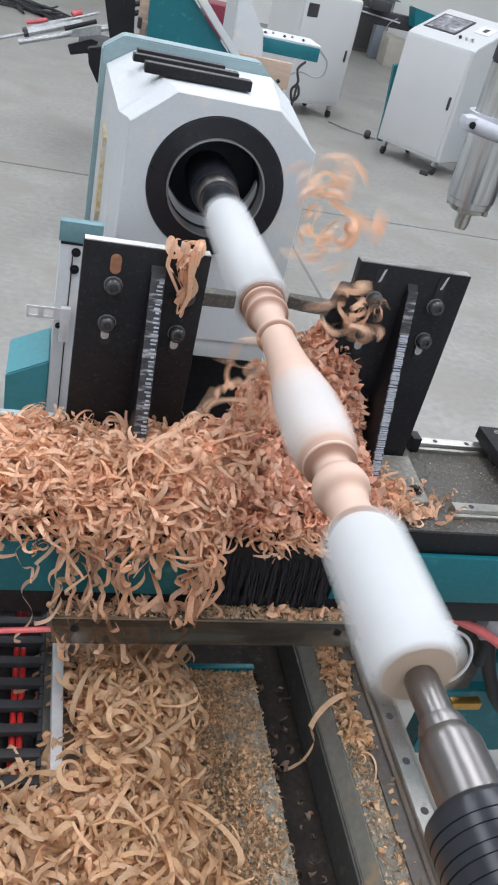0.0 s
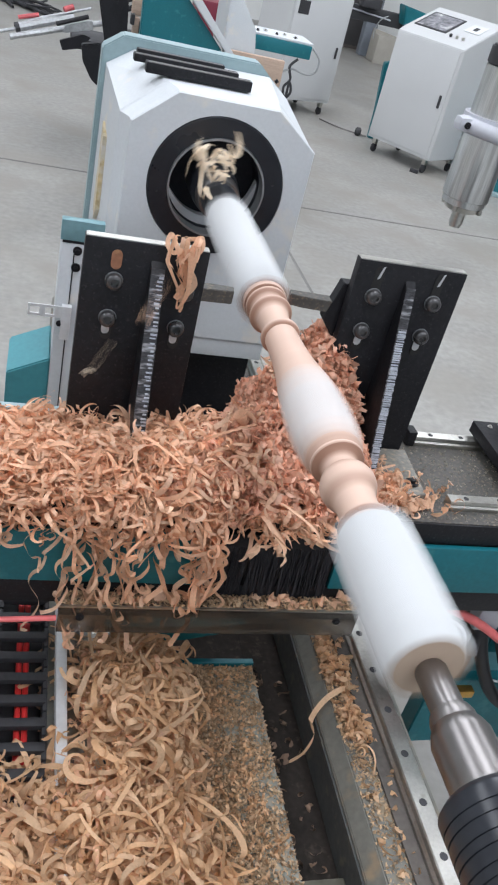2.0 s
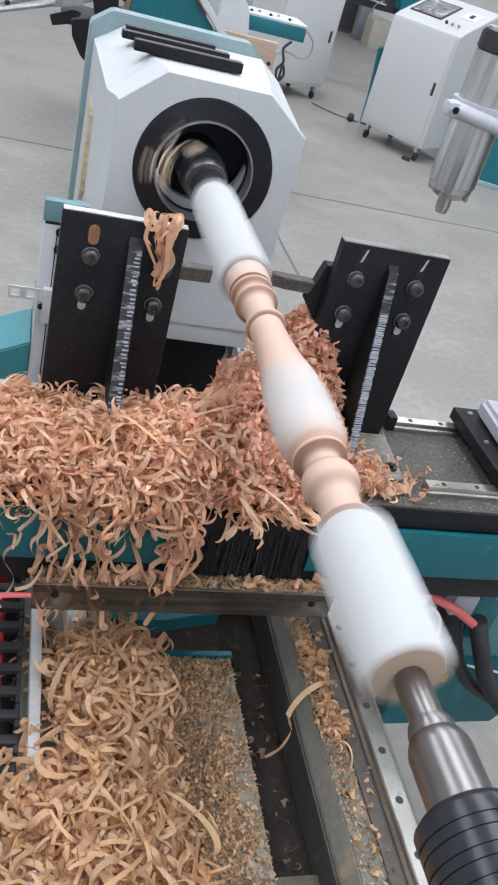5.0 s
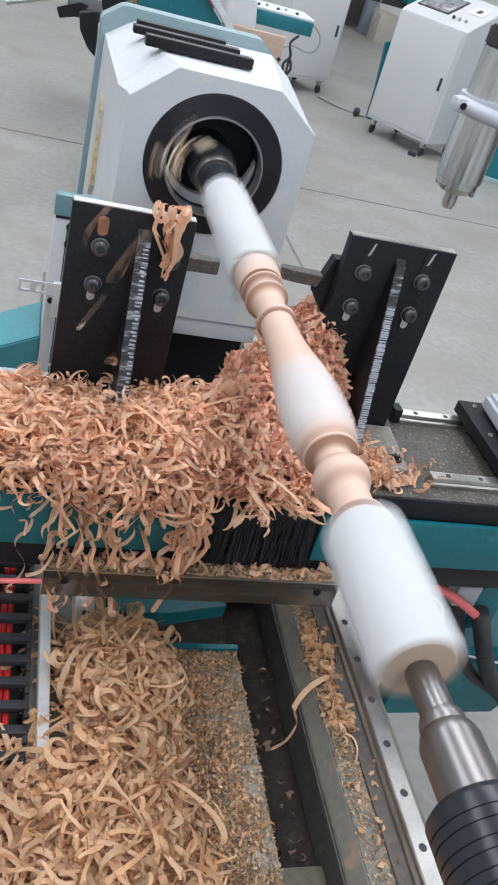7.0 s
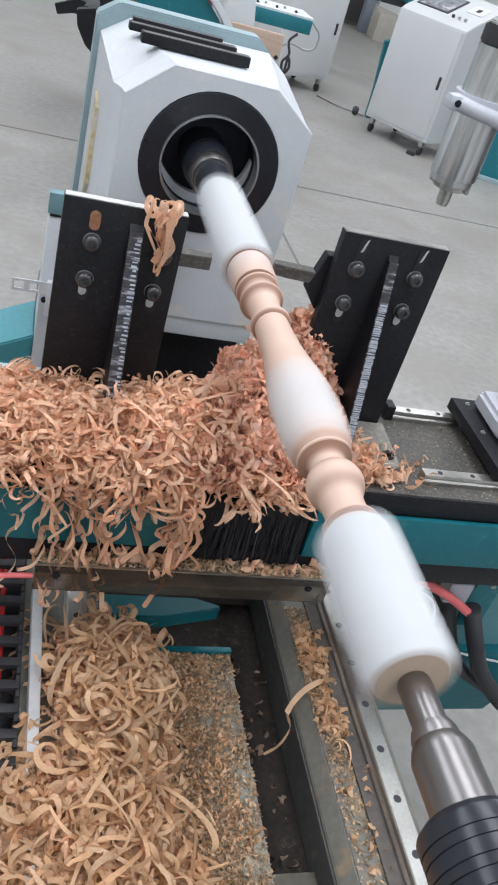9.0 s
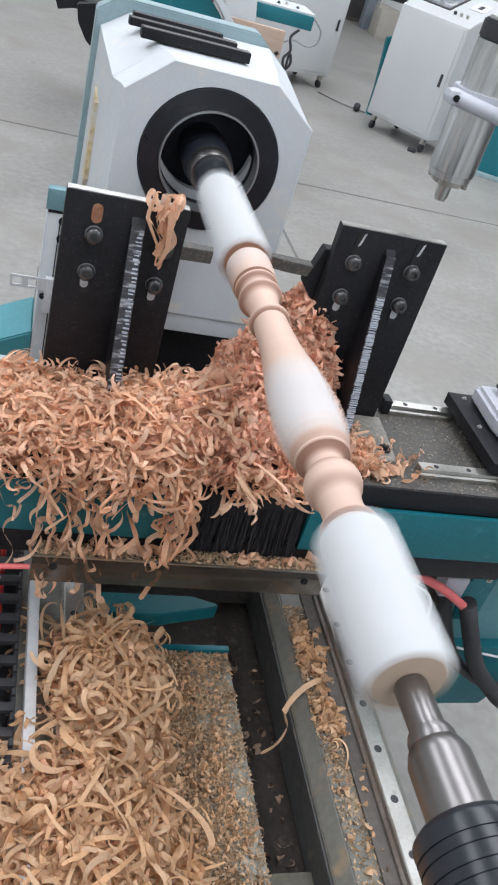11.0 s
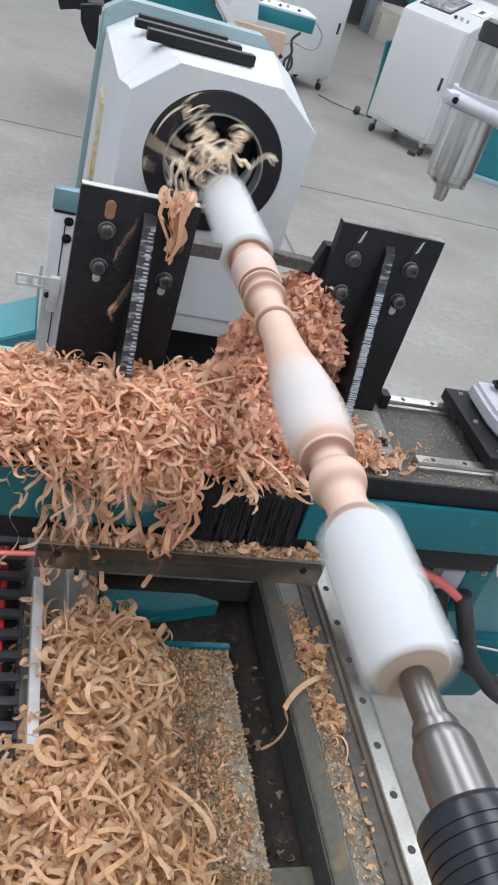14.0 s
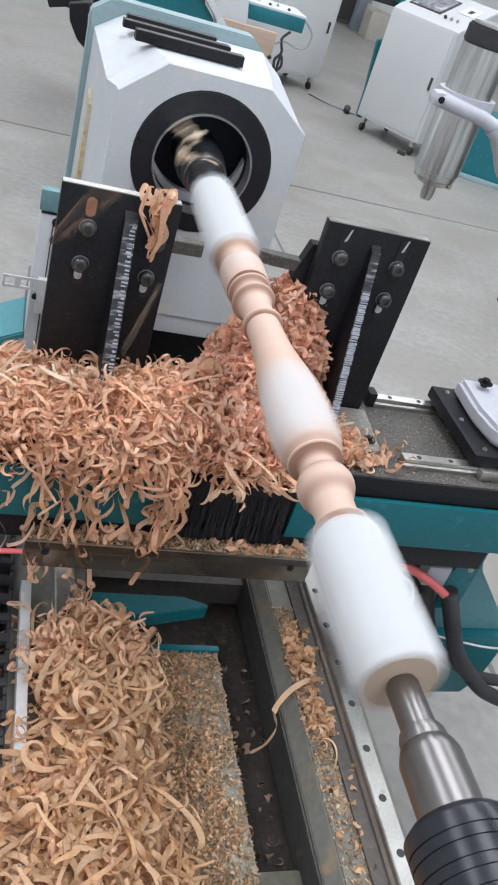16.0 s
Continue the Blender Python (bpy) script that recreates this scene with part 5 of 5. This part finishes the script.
def far_lathe():
    t = thing("far_lathe", (0.6, 5.2, 0), "white and teal lathe standing behind the headstock", "lathe")
    part("teal_cover", prism([(0.105, 0.60), (0.62, 0.60), (0.503, 0.93), (0.290, 1.135), (0.16, 1.27), (0.08, 1.27)], "y", 4.40, 4.46, 0.006), TEAL, t, "big teal cover plate")
    part("white_rim", prism([(0.625, 0.60), (0.70, 0.60), (0.62, 0.87), (0.345, 1.15), (0.20, 1.30), (0.165, 1.275), (0.300, 1.138), (0.512, 0.935)], "y", 4.36, 4.46, 0.004), WHITE, t)
    part("white_head", prism([(0.610, 0.60), (0.785, 0.60), (0.790, 0.895), (0.770, 1.0), (0.645, 1.16), (0.60, 1.16)], "y", 4.92, 5.3, 0.008), WHITE, t)
    part("head_foot", box(0.55, 1.0, 5.0, 5.6, 0.0, 0.5995, 0.01), WHITE, t)
    part("teal_arm", box(0.84, 1.195, 5.20, 5.36, 0.865, 0.942, 0.006), TEAL, t, "teal beam")
    part("arm_plate", box(0.80, 1.20, 5.21, 5.50, 0.9425, 0.955, 0.002), WHITE, t)
    part("board", box(0.60, 0.958, 4.86, 4.90, 0.738, 0.878, 0.004), BOARD, t, "raw wooden board")
    part("leg", box(0.905, 0.955, 4.95, 5.05, 0, 0.76, 0.004), TEAL, t)
    part("red_box", box(0.60, 0.90, 6.0, 6.3, 0.70, 0.98, 0.01), MAROON, t, "dark red housing")
    for k in range(5):
        bolt("fitting", (0.86 + 0.06 * k, 5.28 + 0.05 * (k % 2), 0.956), (0, 0, 1), 0.014, t, STEEL if k % 2 else RUBBER)
    c = thing("looped_cable", (1.15, 5.4, 0.5), "black cable with a loop hanging from the teal beam", "cable")
    part("cable", tube([(1.12, 5.19, 0.86), (1.08, 5.19, 0.81), (1.10, 5.19, 0.74), (1.07, 5.19, 0.69), (1.09, 5.19, 0.63), (1.12, 5.19, 0.67), (1.10, 5.19, 0.72), (1.09, 5.19, 0.60), (1.03, 5.19, 0.55), (0.98, 5.19, 0.56)], 0.008, 8, 8), RUBBER, c)
    part("cable", tube([(1.195, 5.19, 0.935), (1.25, 5.19, 0.88), (1.245, 5.19, 0.81), (1.19, 5.19, 0.785), (1.10, 5.19, 0.80), (1.04, 5.19, 0.775)], 0.006, 8, 8), GREYCABLE, c, "grey cable")


far_lathe()


def clutter():
    t = thing("profile_stack", (-0.3, 5.5, 0), "aluminium profiles and bars lying on a black stand", "metal stock")
    part("stand", box(0.10, 0.26, 5.62, 5.9, 0.0, 0.60, 0.01), RUBBER, t)
    part("table", box(-0.20, 0.30, 5.58, 6.0, 0.601, 0.66, 0.006), RUBBER, t)
    for a, b, r, m in (((-0.70, 5.47, 0.600), (-0.45, 5.50, 0.684), 0.010, DULLALU), ((-0.510, 5.50, 0.668), (-0.20, 5.60, 0.772), 0.026, DULLALU), ((-0.554, 5.46, 0.614), (0.02, 5.58, 0.790), 0.018, DULLALU),
                       ((-0.478, 5.54, 0.704), (-0.10, 5.60, 0.838), 0.008, DULLALU), ((-0.295, 5.44, 0.737), (-0.116, 5.48, 0.805), 0.013, BLACK), ((-0.044, 5.50, 0.883), (0.20, 5.56, 0.968), 0.016, BLACK),
                       ((-0.038, 5.50, 0.832), (0.20, 5.54, 0.920), 0.016, BLACK), ((-0.515, 5.53, 0.716), (-0.40, 5.55, 0.750), 0.012, FADEDRED), ((-0.257, 5.58, 0.800), (-0.205, 5.60, 0.824), 0.018, FADEDRED)):
        part("profile", rod(a, b, r, n=8), m, t)
    part("end_cap", rod((-0.528, 5.495, 0.662), (-0.505, 5.50, 0.670), 0.029, n=8), RUBBER, t, "black end cap")
    part("carriage_block", prism([(-0.255, 0.690), (-0.080, 0.740), (-0.088, 0.790), (-0.245, 0.735)], "y", 5.47, 5.53, 0.004), DULLALU, t, "pale grey carriage block")
    part("plate", prism([(-0.271, 0.655), (-0.139, 0.712), (-0.091, 0.703), (-0.152, 0.632), (-0.25, 0.604)], "y", 5.42, 5.45, 0.003), BLACK, t, "black bent plate")
    p = thing("black_frame", (-0.1, 3.8, 0), "black upright frame of a machine behind the headstock", "machine frame")
    part("upright", prism([(0.14, 0.0), (0.21, 0.0), (-0.118, 1.30), (-0.195, 1.30)], "y", 3.80, 3.86, 0.004), BLACK, p)
    part("shoe", prism([(-0.20, 0.935), (-0.125, 0.955), (-0.110, 0.78), (-0.150, 0.81), (-0.190, 0.875)], "y", 3.74, 3.795, 0.004), BLACK, p)
    part("second_upright", prism([(0.02, 0.0), (0.08, 0.0), (-0.015, 1.25), (-0.065, 1.25)], "y", 4.10, 4.16, 0.004), BLACK, p)
    part("wood_block", box(0.075, 0.140, 4.78, 4.86, 0.955, 1.06, 0.005), BOARD, p, "raw wooden block")
    part("wood_rest", box(0.085, 0.115, 4.74, 4.82, 0.8605, 0.950, 0.004), BOARD, p, "raw wooden rest")
    for x, z in ((0.125, 0.905), (0.078, 0.935), (0.150, 0.985)):
        part("clamp", box(x - 0.010, x + 0.010, 4.72, 4.78, z - 0.02, z + 0.03, 0.003), RUBBER, p, "small black clamp")
    part("red_knob", rod((0.150, 4.72, 0.872), (0.150, 4.76, 0.875), 0.014, n=14, bevel=0.003), FADEDRED, p, "faded red knob")
    part("block_shelf", box(0.03, 0.17, 4.70, 4.95, 0.80, 0.8595, 0.005), BLACK, p)
    for k in range(9):
        c = thing("floor_cable", (-0.75, 11.3, 0), "black cable tangled on the floor", "cable", "cables on the floor")
        pts = []
        for n in range(8):
            u = rnd.random()
            pts.append((-1.25 + 0.95 * u + rnd.gauss(0, 0.06), 11.75 - 0.9 * u + rnd.gauss(0, 0.22), 0.014 + 0.012 * k * rnd.random()))
        part("cable", tube(pts, 0.013, 6, 6), RUBBER, c)
    q = thing("teal_column", (2.66, 7.6, 0), "teal machine column behind the control cabinet", "column")
    part("column", prism([(2.64, 0.0), (2.74, 0.0), (2.68, 0.69), (2.595, 0.66), (2.635, 0.25)], "y", 7.6, 7.66, 0.006), TEAL, q)
    part("pipe", tube([(2.25, 8.0, 0.008), (2.40, 7.75, 0.012), (2.62, 7.62, 0.008)], 0.006, 8, 8), DARKSTEEL, q)
    w = thing("milling_machine", (3.3, 6.4, 0), "teal foot of a milling machine on the floor", "machine")
    part("base", prism([(3.20, 6.42), (4.6, 5.9), (4.6, 7.2), (3.45, 7.2)], "z", 0.0, 0.42, 0.01), TEAL, w)
    part("lip", prism([(3.12, 6.37), (4.6, 5.78), (4.6, 5.88), (3.19, 6.41)], "z", 0.0, 0.03, 0.004), SAGE, w)
    s = thing("wood_scrap", (2.83, 6.36, 0), "short dark offcut lying on the floor", "offcut")
    part("offcut", box(-0.035, 0.035, -0.018, 0.018, 0.0, 0.03, 0.004, turn=Matrix.Translation((2.735, 6.60, 0)) @ Matrix.Rotation(-0.7, 4, "Z")), RUBBER, s)
    f = thing("far_machine", (2.6, 9.6, 0), "dark machine frame with a teal hopper behind the cabinets", "machine")
    part("frame", box(2.6, 4.6, 9.4, 9.55, 0.80, 0.94, 0.01), RUBBER, f)
    part("hopper", prism([(3.30, 0.86), (3.46, 0.86), (3.57, 1.01), (3.25, 1.05)], "y", 9.2, 9.39, 0.01), TEAL, f)
    part("leg", box(2.70, 2.76, 9.42, 9.5, 0, 0.7995, 0.005), DARK, f)
    part("leg", box(4.3, 4.4, 9.4, 9.5, 0, 0.7995, 0.005), DARK, f)
    part("rail", rod((2.62, 9.38, 0.905), (3.20, 9.38, 0.865), 0.008, n=10), CASTGREY, f, "pale pipe along the frame")
    part("gearbox", box(2.80, 3.02, 9.25, 9.39, 0.9405, 1.04, 0.02), RUBBER, f)
    part("hanging_cable", tube([(3.16, 9.38, 0.90), (3.08, 9.37, 0.84), (3.05, 9.37, 0.74), (3.06, 9.37, 0.66)], 0.006, 8, 6), GREYCABLE, f, "grey cable")
    b = thing("cardboard_box", (4.6, 13.0, 0), "plain grey-beige carton on the floor", "box")
    part("carton", box(4.42, 4.80, 12.9, 13.25, 0, 0.38, 0.006), CARDBOARD, b)
    part("flap", prism([(4.42, 0.381), (4.80, 0.381), (4.80, 0.386), (4.42, 0.44)], "y", 13.10, 13.24), CARDBOARD, b)
    g = thing("work_stand", (4.4, 13.5, 0), "blue-grey steel stand before the far wall", "stand")
    part("column", box(4.36, 4.56, 13.45, 13.6, 0, 0.84, 0.01), LEGBLUE, g)
    part("top", box(4.30, 4.62, 13.40, 13.65, 0.8405, 0.86, 0.004), LEGBLUE, g)
    h = thing("steel_cabinet", (4.2, 14.2, 0), "dark steel cabinet against the far wall", "cabinet")
    part("cabinet_body", box(3.9, 4.75, 14.0, 14.6, 0, 1.0, 0.01), DARK, h)
    part("cabinet_door", box(3.93, 4.72, 13.985, 13.9995, 0.05, 0.95, 0.004), LEGDARK, h)
    v = thing("caster_wheel", (2.60, 7.93, 0), "black wheel of a trolley beside the cabinet", "wheel")
    part("tyre", rod((2.50, 7.62, 0.038), (2.55, 7.595, 0.038), 0.038, n=24, bevel=0.01), RUBBER, v)


clutter()


# ---- shavings in flight ----
def flyer(form, material, base, label):
    me = bpy.data.meshes.new("flying_shaving")
    steps = len(form) - 1
    k = 2 * np.arange(steps)[:, None]
    me.from_pydata(form.reshape(-1, 3).tolist(), [], np.concatenate([k, k + 1, k + 3, k + 2], 1).tolist())
    me.materials.append(material)
    me.shade_smooth()
    ob = new("flying_shaving", me)
    ob.location = base
    return tagged(ob, label, "shaving", "shavings in flight")


def clump(name, n, spread, base, label, tall=1.0, material=None, forms=None, size=(1.1, 1.6)):
    t = thing(name, base, label, "shaving", "shavings in flight")
    for p, r in zip(range(n), turns(rng, n, 0.0)):
        form = (forms or CURLS)[rnd.randrange(100)] * rnd.uniform(*size)
        v = (form.reshape(-1, 3) @ r.T) + np.array((rnd.gauss(0, spread), rnd.gauss(0, spread * 0.5), rnd.gauss(0, spread * tall)))
        k = 2 * np.arange(len(form) - 1)[:, None]
        me = bpy.data.meshes.new("strand")
        me.from_pydata(v.tolist(), [], np.concatenate([k, k + 1, k + 3, k + 2], 1).tolist())
        me.materials.append(material or SHAVING)
        me.shade_smooth()
        ob = new("strand", me)
        ob.parent = t
    return t


whirl_a = clump("whirling_shavings", 9, 0.026, (0.06, 1.03, 0.90), "strands of shaving caught by the drive spindle", 1.0, BLEACHED)
whirl_b = clump("whirling_shavings", 26, 0.040, (0.10, 1.045, 0.875), "large tangle of pale shavings caught by the drive spindle", 0.9, BLEACHED, LONGS, (0.7, 1.0))
whirl_c = clump("whirling_shavings", 5, 0.020, (0.07, 1.02, 0.89), "few strands of shaving caught by the drive spindle", 1.0, BLEACHED, None, (0.7, 1.1))
whirl_d = clump("whirling_shavings", 6, 0.022, (0.09, 1.04, 0.89), "few strands of shaving caught by the drive spindle", 1.0, BLEACHED, None, (0.8, 1.2))
whirl_e = clump("whirling_shavings", 5, 0.022, (0.10, 1.03, 0.89), "few strands of shaving caught by the drive spindle", 1.0, BLEACHED, None, (0.7, 1.1))
# tufts that slide off the deck and pile up on the bed: start of the fall, where it starts, where it ends
TUFTS = [(13.45, (-0.24, 0.955, 0.860), (-0.19, 0.905, 0.515)), (13.9, (-0.15, 0.955, 0.862), (-0.12, 0.895, 0.525)), (14.15, (-0.06, 0.955, 0.866), (-0.085, 0.850, 0.515)), (14.4, (-0.10, 0.945, 0.862), (-0.15, 0.855, 0.540)), (14.65, (-0.19, 0.95, 0.860), (-0.20, 0.820, 0.530)), (2.2, (-0.13, 0.95, 0.862), (-0.10, 0.70, 0.485))]
tufts = [clump("falling_shavings", 24, 0.034, a, "tuft of ribbon shavings sliding off the deck onto the bed", 0.5, SHAVING, LONGS, (0.6, 0.9)) for _, a, _ in TUFTS]
burst = [clump("thrown_shavings", n, sp, (x, y, z), "blurred tuft of shavings thrown off the blade", tall, SHAVING) for x, y, z, n, sp, tall in ((0.065, 1.03, 1.215, 11, 0.024, 1.6), (0.130, 1.00, 1.11, 7, 0.018, 1.6), (-0.09, 0.86, 0.92, 9, 0.024, 1.4), (0.0, 0.95, 1.01, 9, 0.022, 1.4))]
drop = clump("thrown_shavings", 18, 0.024, (0.04, 1.02, 0.90), "long rope of shavings thrown off the blade", 3.2, SHAVING, None, (0.7, 1.1))
# the moment at which each thrown chip is half way, and where that is: x, height
FLIGHTS = [(1.0, -0.10, 1.09), (1.0, -0.12, 1.03), (1.0, -0.09, 0.97), (1.03, -0.06, 0.94), (1.0, -0.13, 0.93), (13.5, -0.21, 1.12), (13.5, -0.23, 1.04), (13.52, -0.20, 0.98), (1.5, -0.23, 1.10), (1.5, -0.20, 1.02), (1.5, -0.18, 0.93), (1.53, -0.27, 0.88), (2.0, -0.24, 0.98), (2.0, -0.17, 1.08), (2.5, -0.12, 1.01), (3.0, -0.21, 0.94), (3.5, -0.22, 1.06), (3.5, -0.24, 0.92),
           (4.0, -0.23, 1.00), (6.4, -0.22, 1.12), (6.5, -0.25, 1.05), (6.6, -0.23, 0.97), (7.0, -0.25, 1.14), (7.0, -0.20, 1.10), (7.0, -0.24, 1.00), (7.0, -0.19, 0.95), (7.5, -0.12, 1.04), (7.6, -0.13, 0.98),
           (11.4, -0.23, 1.12), (11.5, -0.21, 1.03), (11.5, -0.24, 0.95), (12.0, -0.25, 1.00), (12.0, -0.22, 0.94), (12.5, -0.22, 0.90), (12.5, -0.19, 0.93), (13.0, -0.25, 1.10), (13.0, -0.23, 1.02), (13.4, -0.26, 1.05),
           (13.5, -0.22, 0.98), (13.5, -0.25, 0.92), (14.0, -0.20, 1.09), (14.0, -0.19, 1.00), (14.5, -0.10, 1.02), (14.5, -0.11, 0.92), (14.6, -0.10, 0.84), (15.2, -0.26, 1.06), (15.5, -0.09, 1.05), (16.0, -0.24, 1.13), (16.0, -0.13, 0.99), (15.8, -0.22, 1.02)]
chips_in_air = [flyer((LONGS if k < 8 else CURLS if k % 2 else FLAKES)[k] * (0.5 if k < 8 else 0.65), BLEACHED if k % 3 == 0 else SHAVING, (0.06, 1.06, 1.0), "single wood shaving thrown from the blade") for k in range(len(FLIGHTS))]


def feed(t):
    for (t0, d0, _), (t1, d1, _) in zip(FEED, FEED[1:]):
        if t <= t1:
            return d0 + (d1 - d0) * (t - t0) / (t1 - t0)
    return FEED[-1][1]


# ---- what moves ----
def motions():
    def ride(ob, slide=False):
        b = ob.location.copy()
        walk(ob, [(t, pose(b.x + (dx if slide else 0), b.y + d, b.z)) for t, d, dx in FEED])

    for ob in (lathe_carriage, cross_slide, post_right, blade_right, mill, deck_core, deck_curls, top_curls, deck_chips, stray_chips, hanging, bar_chips, bar_dust, deck_dust, *hose_things):
        ride(ob)
    for ob in (post_left, blade_left, tangle):
        ride(ob, True)
    # the hump by the blade settles and grows again
    rise = ((0.0, 0.0), (4.0, -0.010), (7.0, -0.008), (8.0, -0.028), (9.2, -0.038), (11.5, 0.008), (13.5, 0.030), (14.5, 0.026), (16.0, 0.014))
    for ob in (hump_core, hump_chips):
        b = ob.location.copy()
        rows = []
        for k in range(33):
            t = k * 0.5
            up = next(z0 + (z1 - z0) * (t - t0) / (t1 - t0) for (t0, z0), (t1, z1) in zip(rise, rise[1:]) if t <= t1)
            rows.append((t, pose(b.x, b.y + feed(t), b.z + up)))
        walk(ob, rows)
    last = frame(16.0)
    spin = 89.0
    for ob in (baluster, spindle, centre):
        b = ob.location.copy()
        walk(ob, [(k / FPS, pose(b.x, b.y, b.z, 0, spin * k, 0)) for k in range(last)])
    # a slice turns with the blank until the blade comes to it, then drops into the heap
    for y0, ob in slices:
        b = ob.location.copy()
        tc = next((t0 + (t1 - t0) * max(0.0, (y0 - 1.045 - d0) / max(d1 - d0, 1e-6)) for (t0, d0, _), (t1, d1, _) in zip(FEED, FEED[1:]) if d0 <= y0 - 1.045 <= d1), 16.5)
        kc = round(tc * FPS)
        rows = []
        for k in range(last):
            s = min(1.0, max(0.0, (k - kc) / 3.0))
            rows.append((k / FPS, pose(b.x + 0.05 * s, b.y, b.z - 0.19 * s, 0, spin * min(k, kc + 3), 0)))
        walk(ob, rows)

    # strands that lie on the heap, are caught by the spindle, whirl with it and drop again
    for ob, t0, t1, y, r, ref in ((whirl_a, 1.0, 2.9, 1.46, 0.065, 2.0), (whirl_b, 12.75, 15.25, 1.42, 0.060, 14.0), (whirl_c, 2.6, 7.6, 1.50, 0.066, 4.15), (whirl_d, 11.2, 12.9, 1.49, 0.064, 12.0), (whirl_e, 15.4, 17.0, 1.50, 0.064, 16.1)):
        b = ob.location.copy()
        rows = []
        for k in range(last):
            t = k / FPS
            up = min(1.0, max(0.0, (t - t0) * 5))
            down = min(1.0, max(0.0, (t - t1) * 4))
            c = 2.0 * (min(max(t, t0), t1) - ref)
            a = 360.0 * c - 40.0 * math.sin(2 * math.pi * c) - 25
            rest = Vector((b.x, b.y + feed(t), b.z))
            high = Vector((AX + r * math.sin(radians(a)), y, AXIS + 0.01 + r * math.cos(radians(a))))
            end = Vector((-0.30, 0.93 + feed(t), 0.832))
            p = rest.lerp(high, up).lerp(end, down)
            rows.append((t, pose(p.x, p.y, p.z, 0, a, 0)))
        walk(ob, rows)
    # tufts that leave the deck for the bed
    for ob, (t0, a, b) in zip(tufts, TUFTS):
        rows = []
        for k in range(last):
            t = k / FPS
            s = min(1.0, max(0.0, (t - t0) / 0.32))
            p = Vector((a[0], a[1] + feed(min(t, t0)), a[2])).lerp(Vector(b), s)
            p.z = a[2] + (b[2] - a[2]) * s * s
            p.y -= 0.10 * math.sin(math.pi * s)
            rows.append((t, pose(p.x, p.y, p.z, 60 * s, 0, 80 * s)))
        walk(ob, rows)
    # tufts in the air as the clip opens, which fall on the heap and on the bed
    for ob, way, fall in zip(burst, ((-0.08, -0.10, 0.88), (-0.05, -0.06, 0.92), (-0.05, -0.13, 0.500), (0.04, -0.12, 0.865)), (0.45, 0.35, 0.80, 0.70)):
        b = ob.location.copy()
        rows = []
        for k in range(last):
            s = min(1.0, k / FPS / fall)
            rows.append((k / FPS, pose(b.x + way[0] * s, b.y + way[1] * s + (feed(k / FPS) if way[2] > 0.5 else 0.0), b.z + (way[2] - b.z) * s * s, 0, 70 * s * 4, 40 * s)))
        walk(ob, rows)
    # a rope of shavings that leaves the heap, flies over it and drops to the bed
    rows = []
    for k in range(last):
        t = k / FPS
        u, s = min(1.0, max(0.0, (t - 14.2) / 0.3)), min(1.0, max(0.0, (t - 14.5) / 0.25))
        rest, mid, end = Vector((0.0, 0.985 + feed(t), 0.878)), Vector((-0.060, 0.795 + feed(t), 0.84)), Vector((-0.14, 0.60, 0.54))
        p = rest.lerp(mid, u).lerp(end, s * s) + Vector((0, 0, 0.10 * math.sin(math.pi * u)))
        rows.append((t, pose(p.x, p.y, p.z, 80 * s, 8 + 82 * (1 - u), 0)))
    walk(drop, rows)
    # chips: on the heap by the blade, up, over past the tool post, and down on the heap
    for n, (ob, (tm, x, z)) in enumerate(zip(chips_in_air, FLIGHTS)):
        rows = []
        g = random.Random(n)
        rest, mid = Vector((0.03 + 0.07 * g.random(), 1.00 + 0.06 * g.random(), 1.0)), Vector((x, 0.985, z))
        end = Vector((x - 0.02 - 0.05 * g.random(), 0.87 + 0.07 * g.random(), 0.885))
        for k in range(last):
            t = k / FPS
            s = (t - tm) / 0.16
            if s <= -1:
                p = rest
            elif s < 0:
                u = s + 1
                p = rest.lerp(mid, u) + Vector((0, 0.05 * math.sin(math.pi * u), 0.16 * math.sin(math.pi * u)))
            elif s < 1:
                p = mid.lerp(end, s) + Vector((0, 0, 0.03 * math.sin(math.pi * s)))
            else:
                p = end
            spin_k = 55 * max(0, min(k, round((tm + 0.16) * FPS)) - round((tm - 0.16) * FPS))
            rows.append((t, pose(p.x, p.y + feed(t), p.z, spin_k * 0.6, spin_k, 20 * n)))
        walk(ob, rows)


motions()
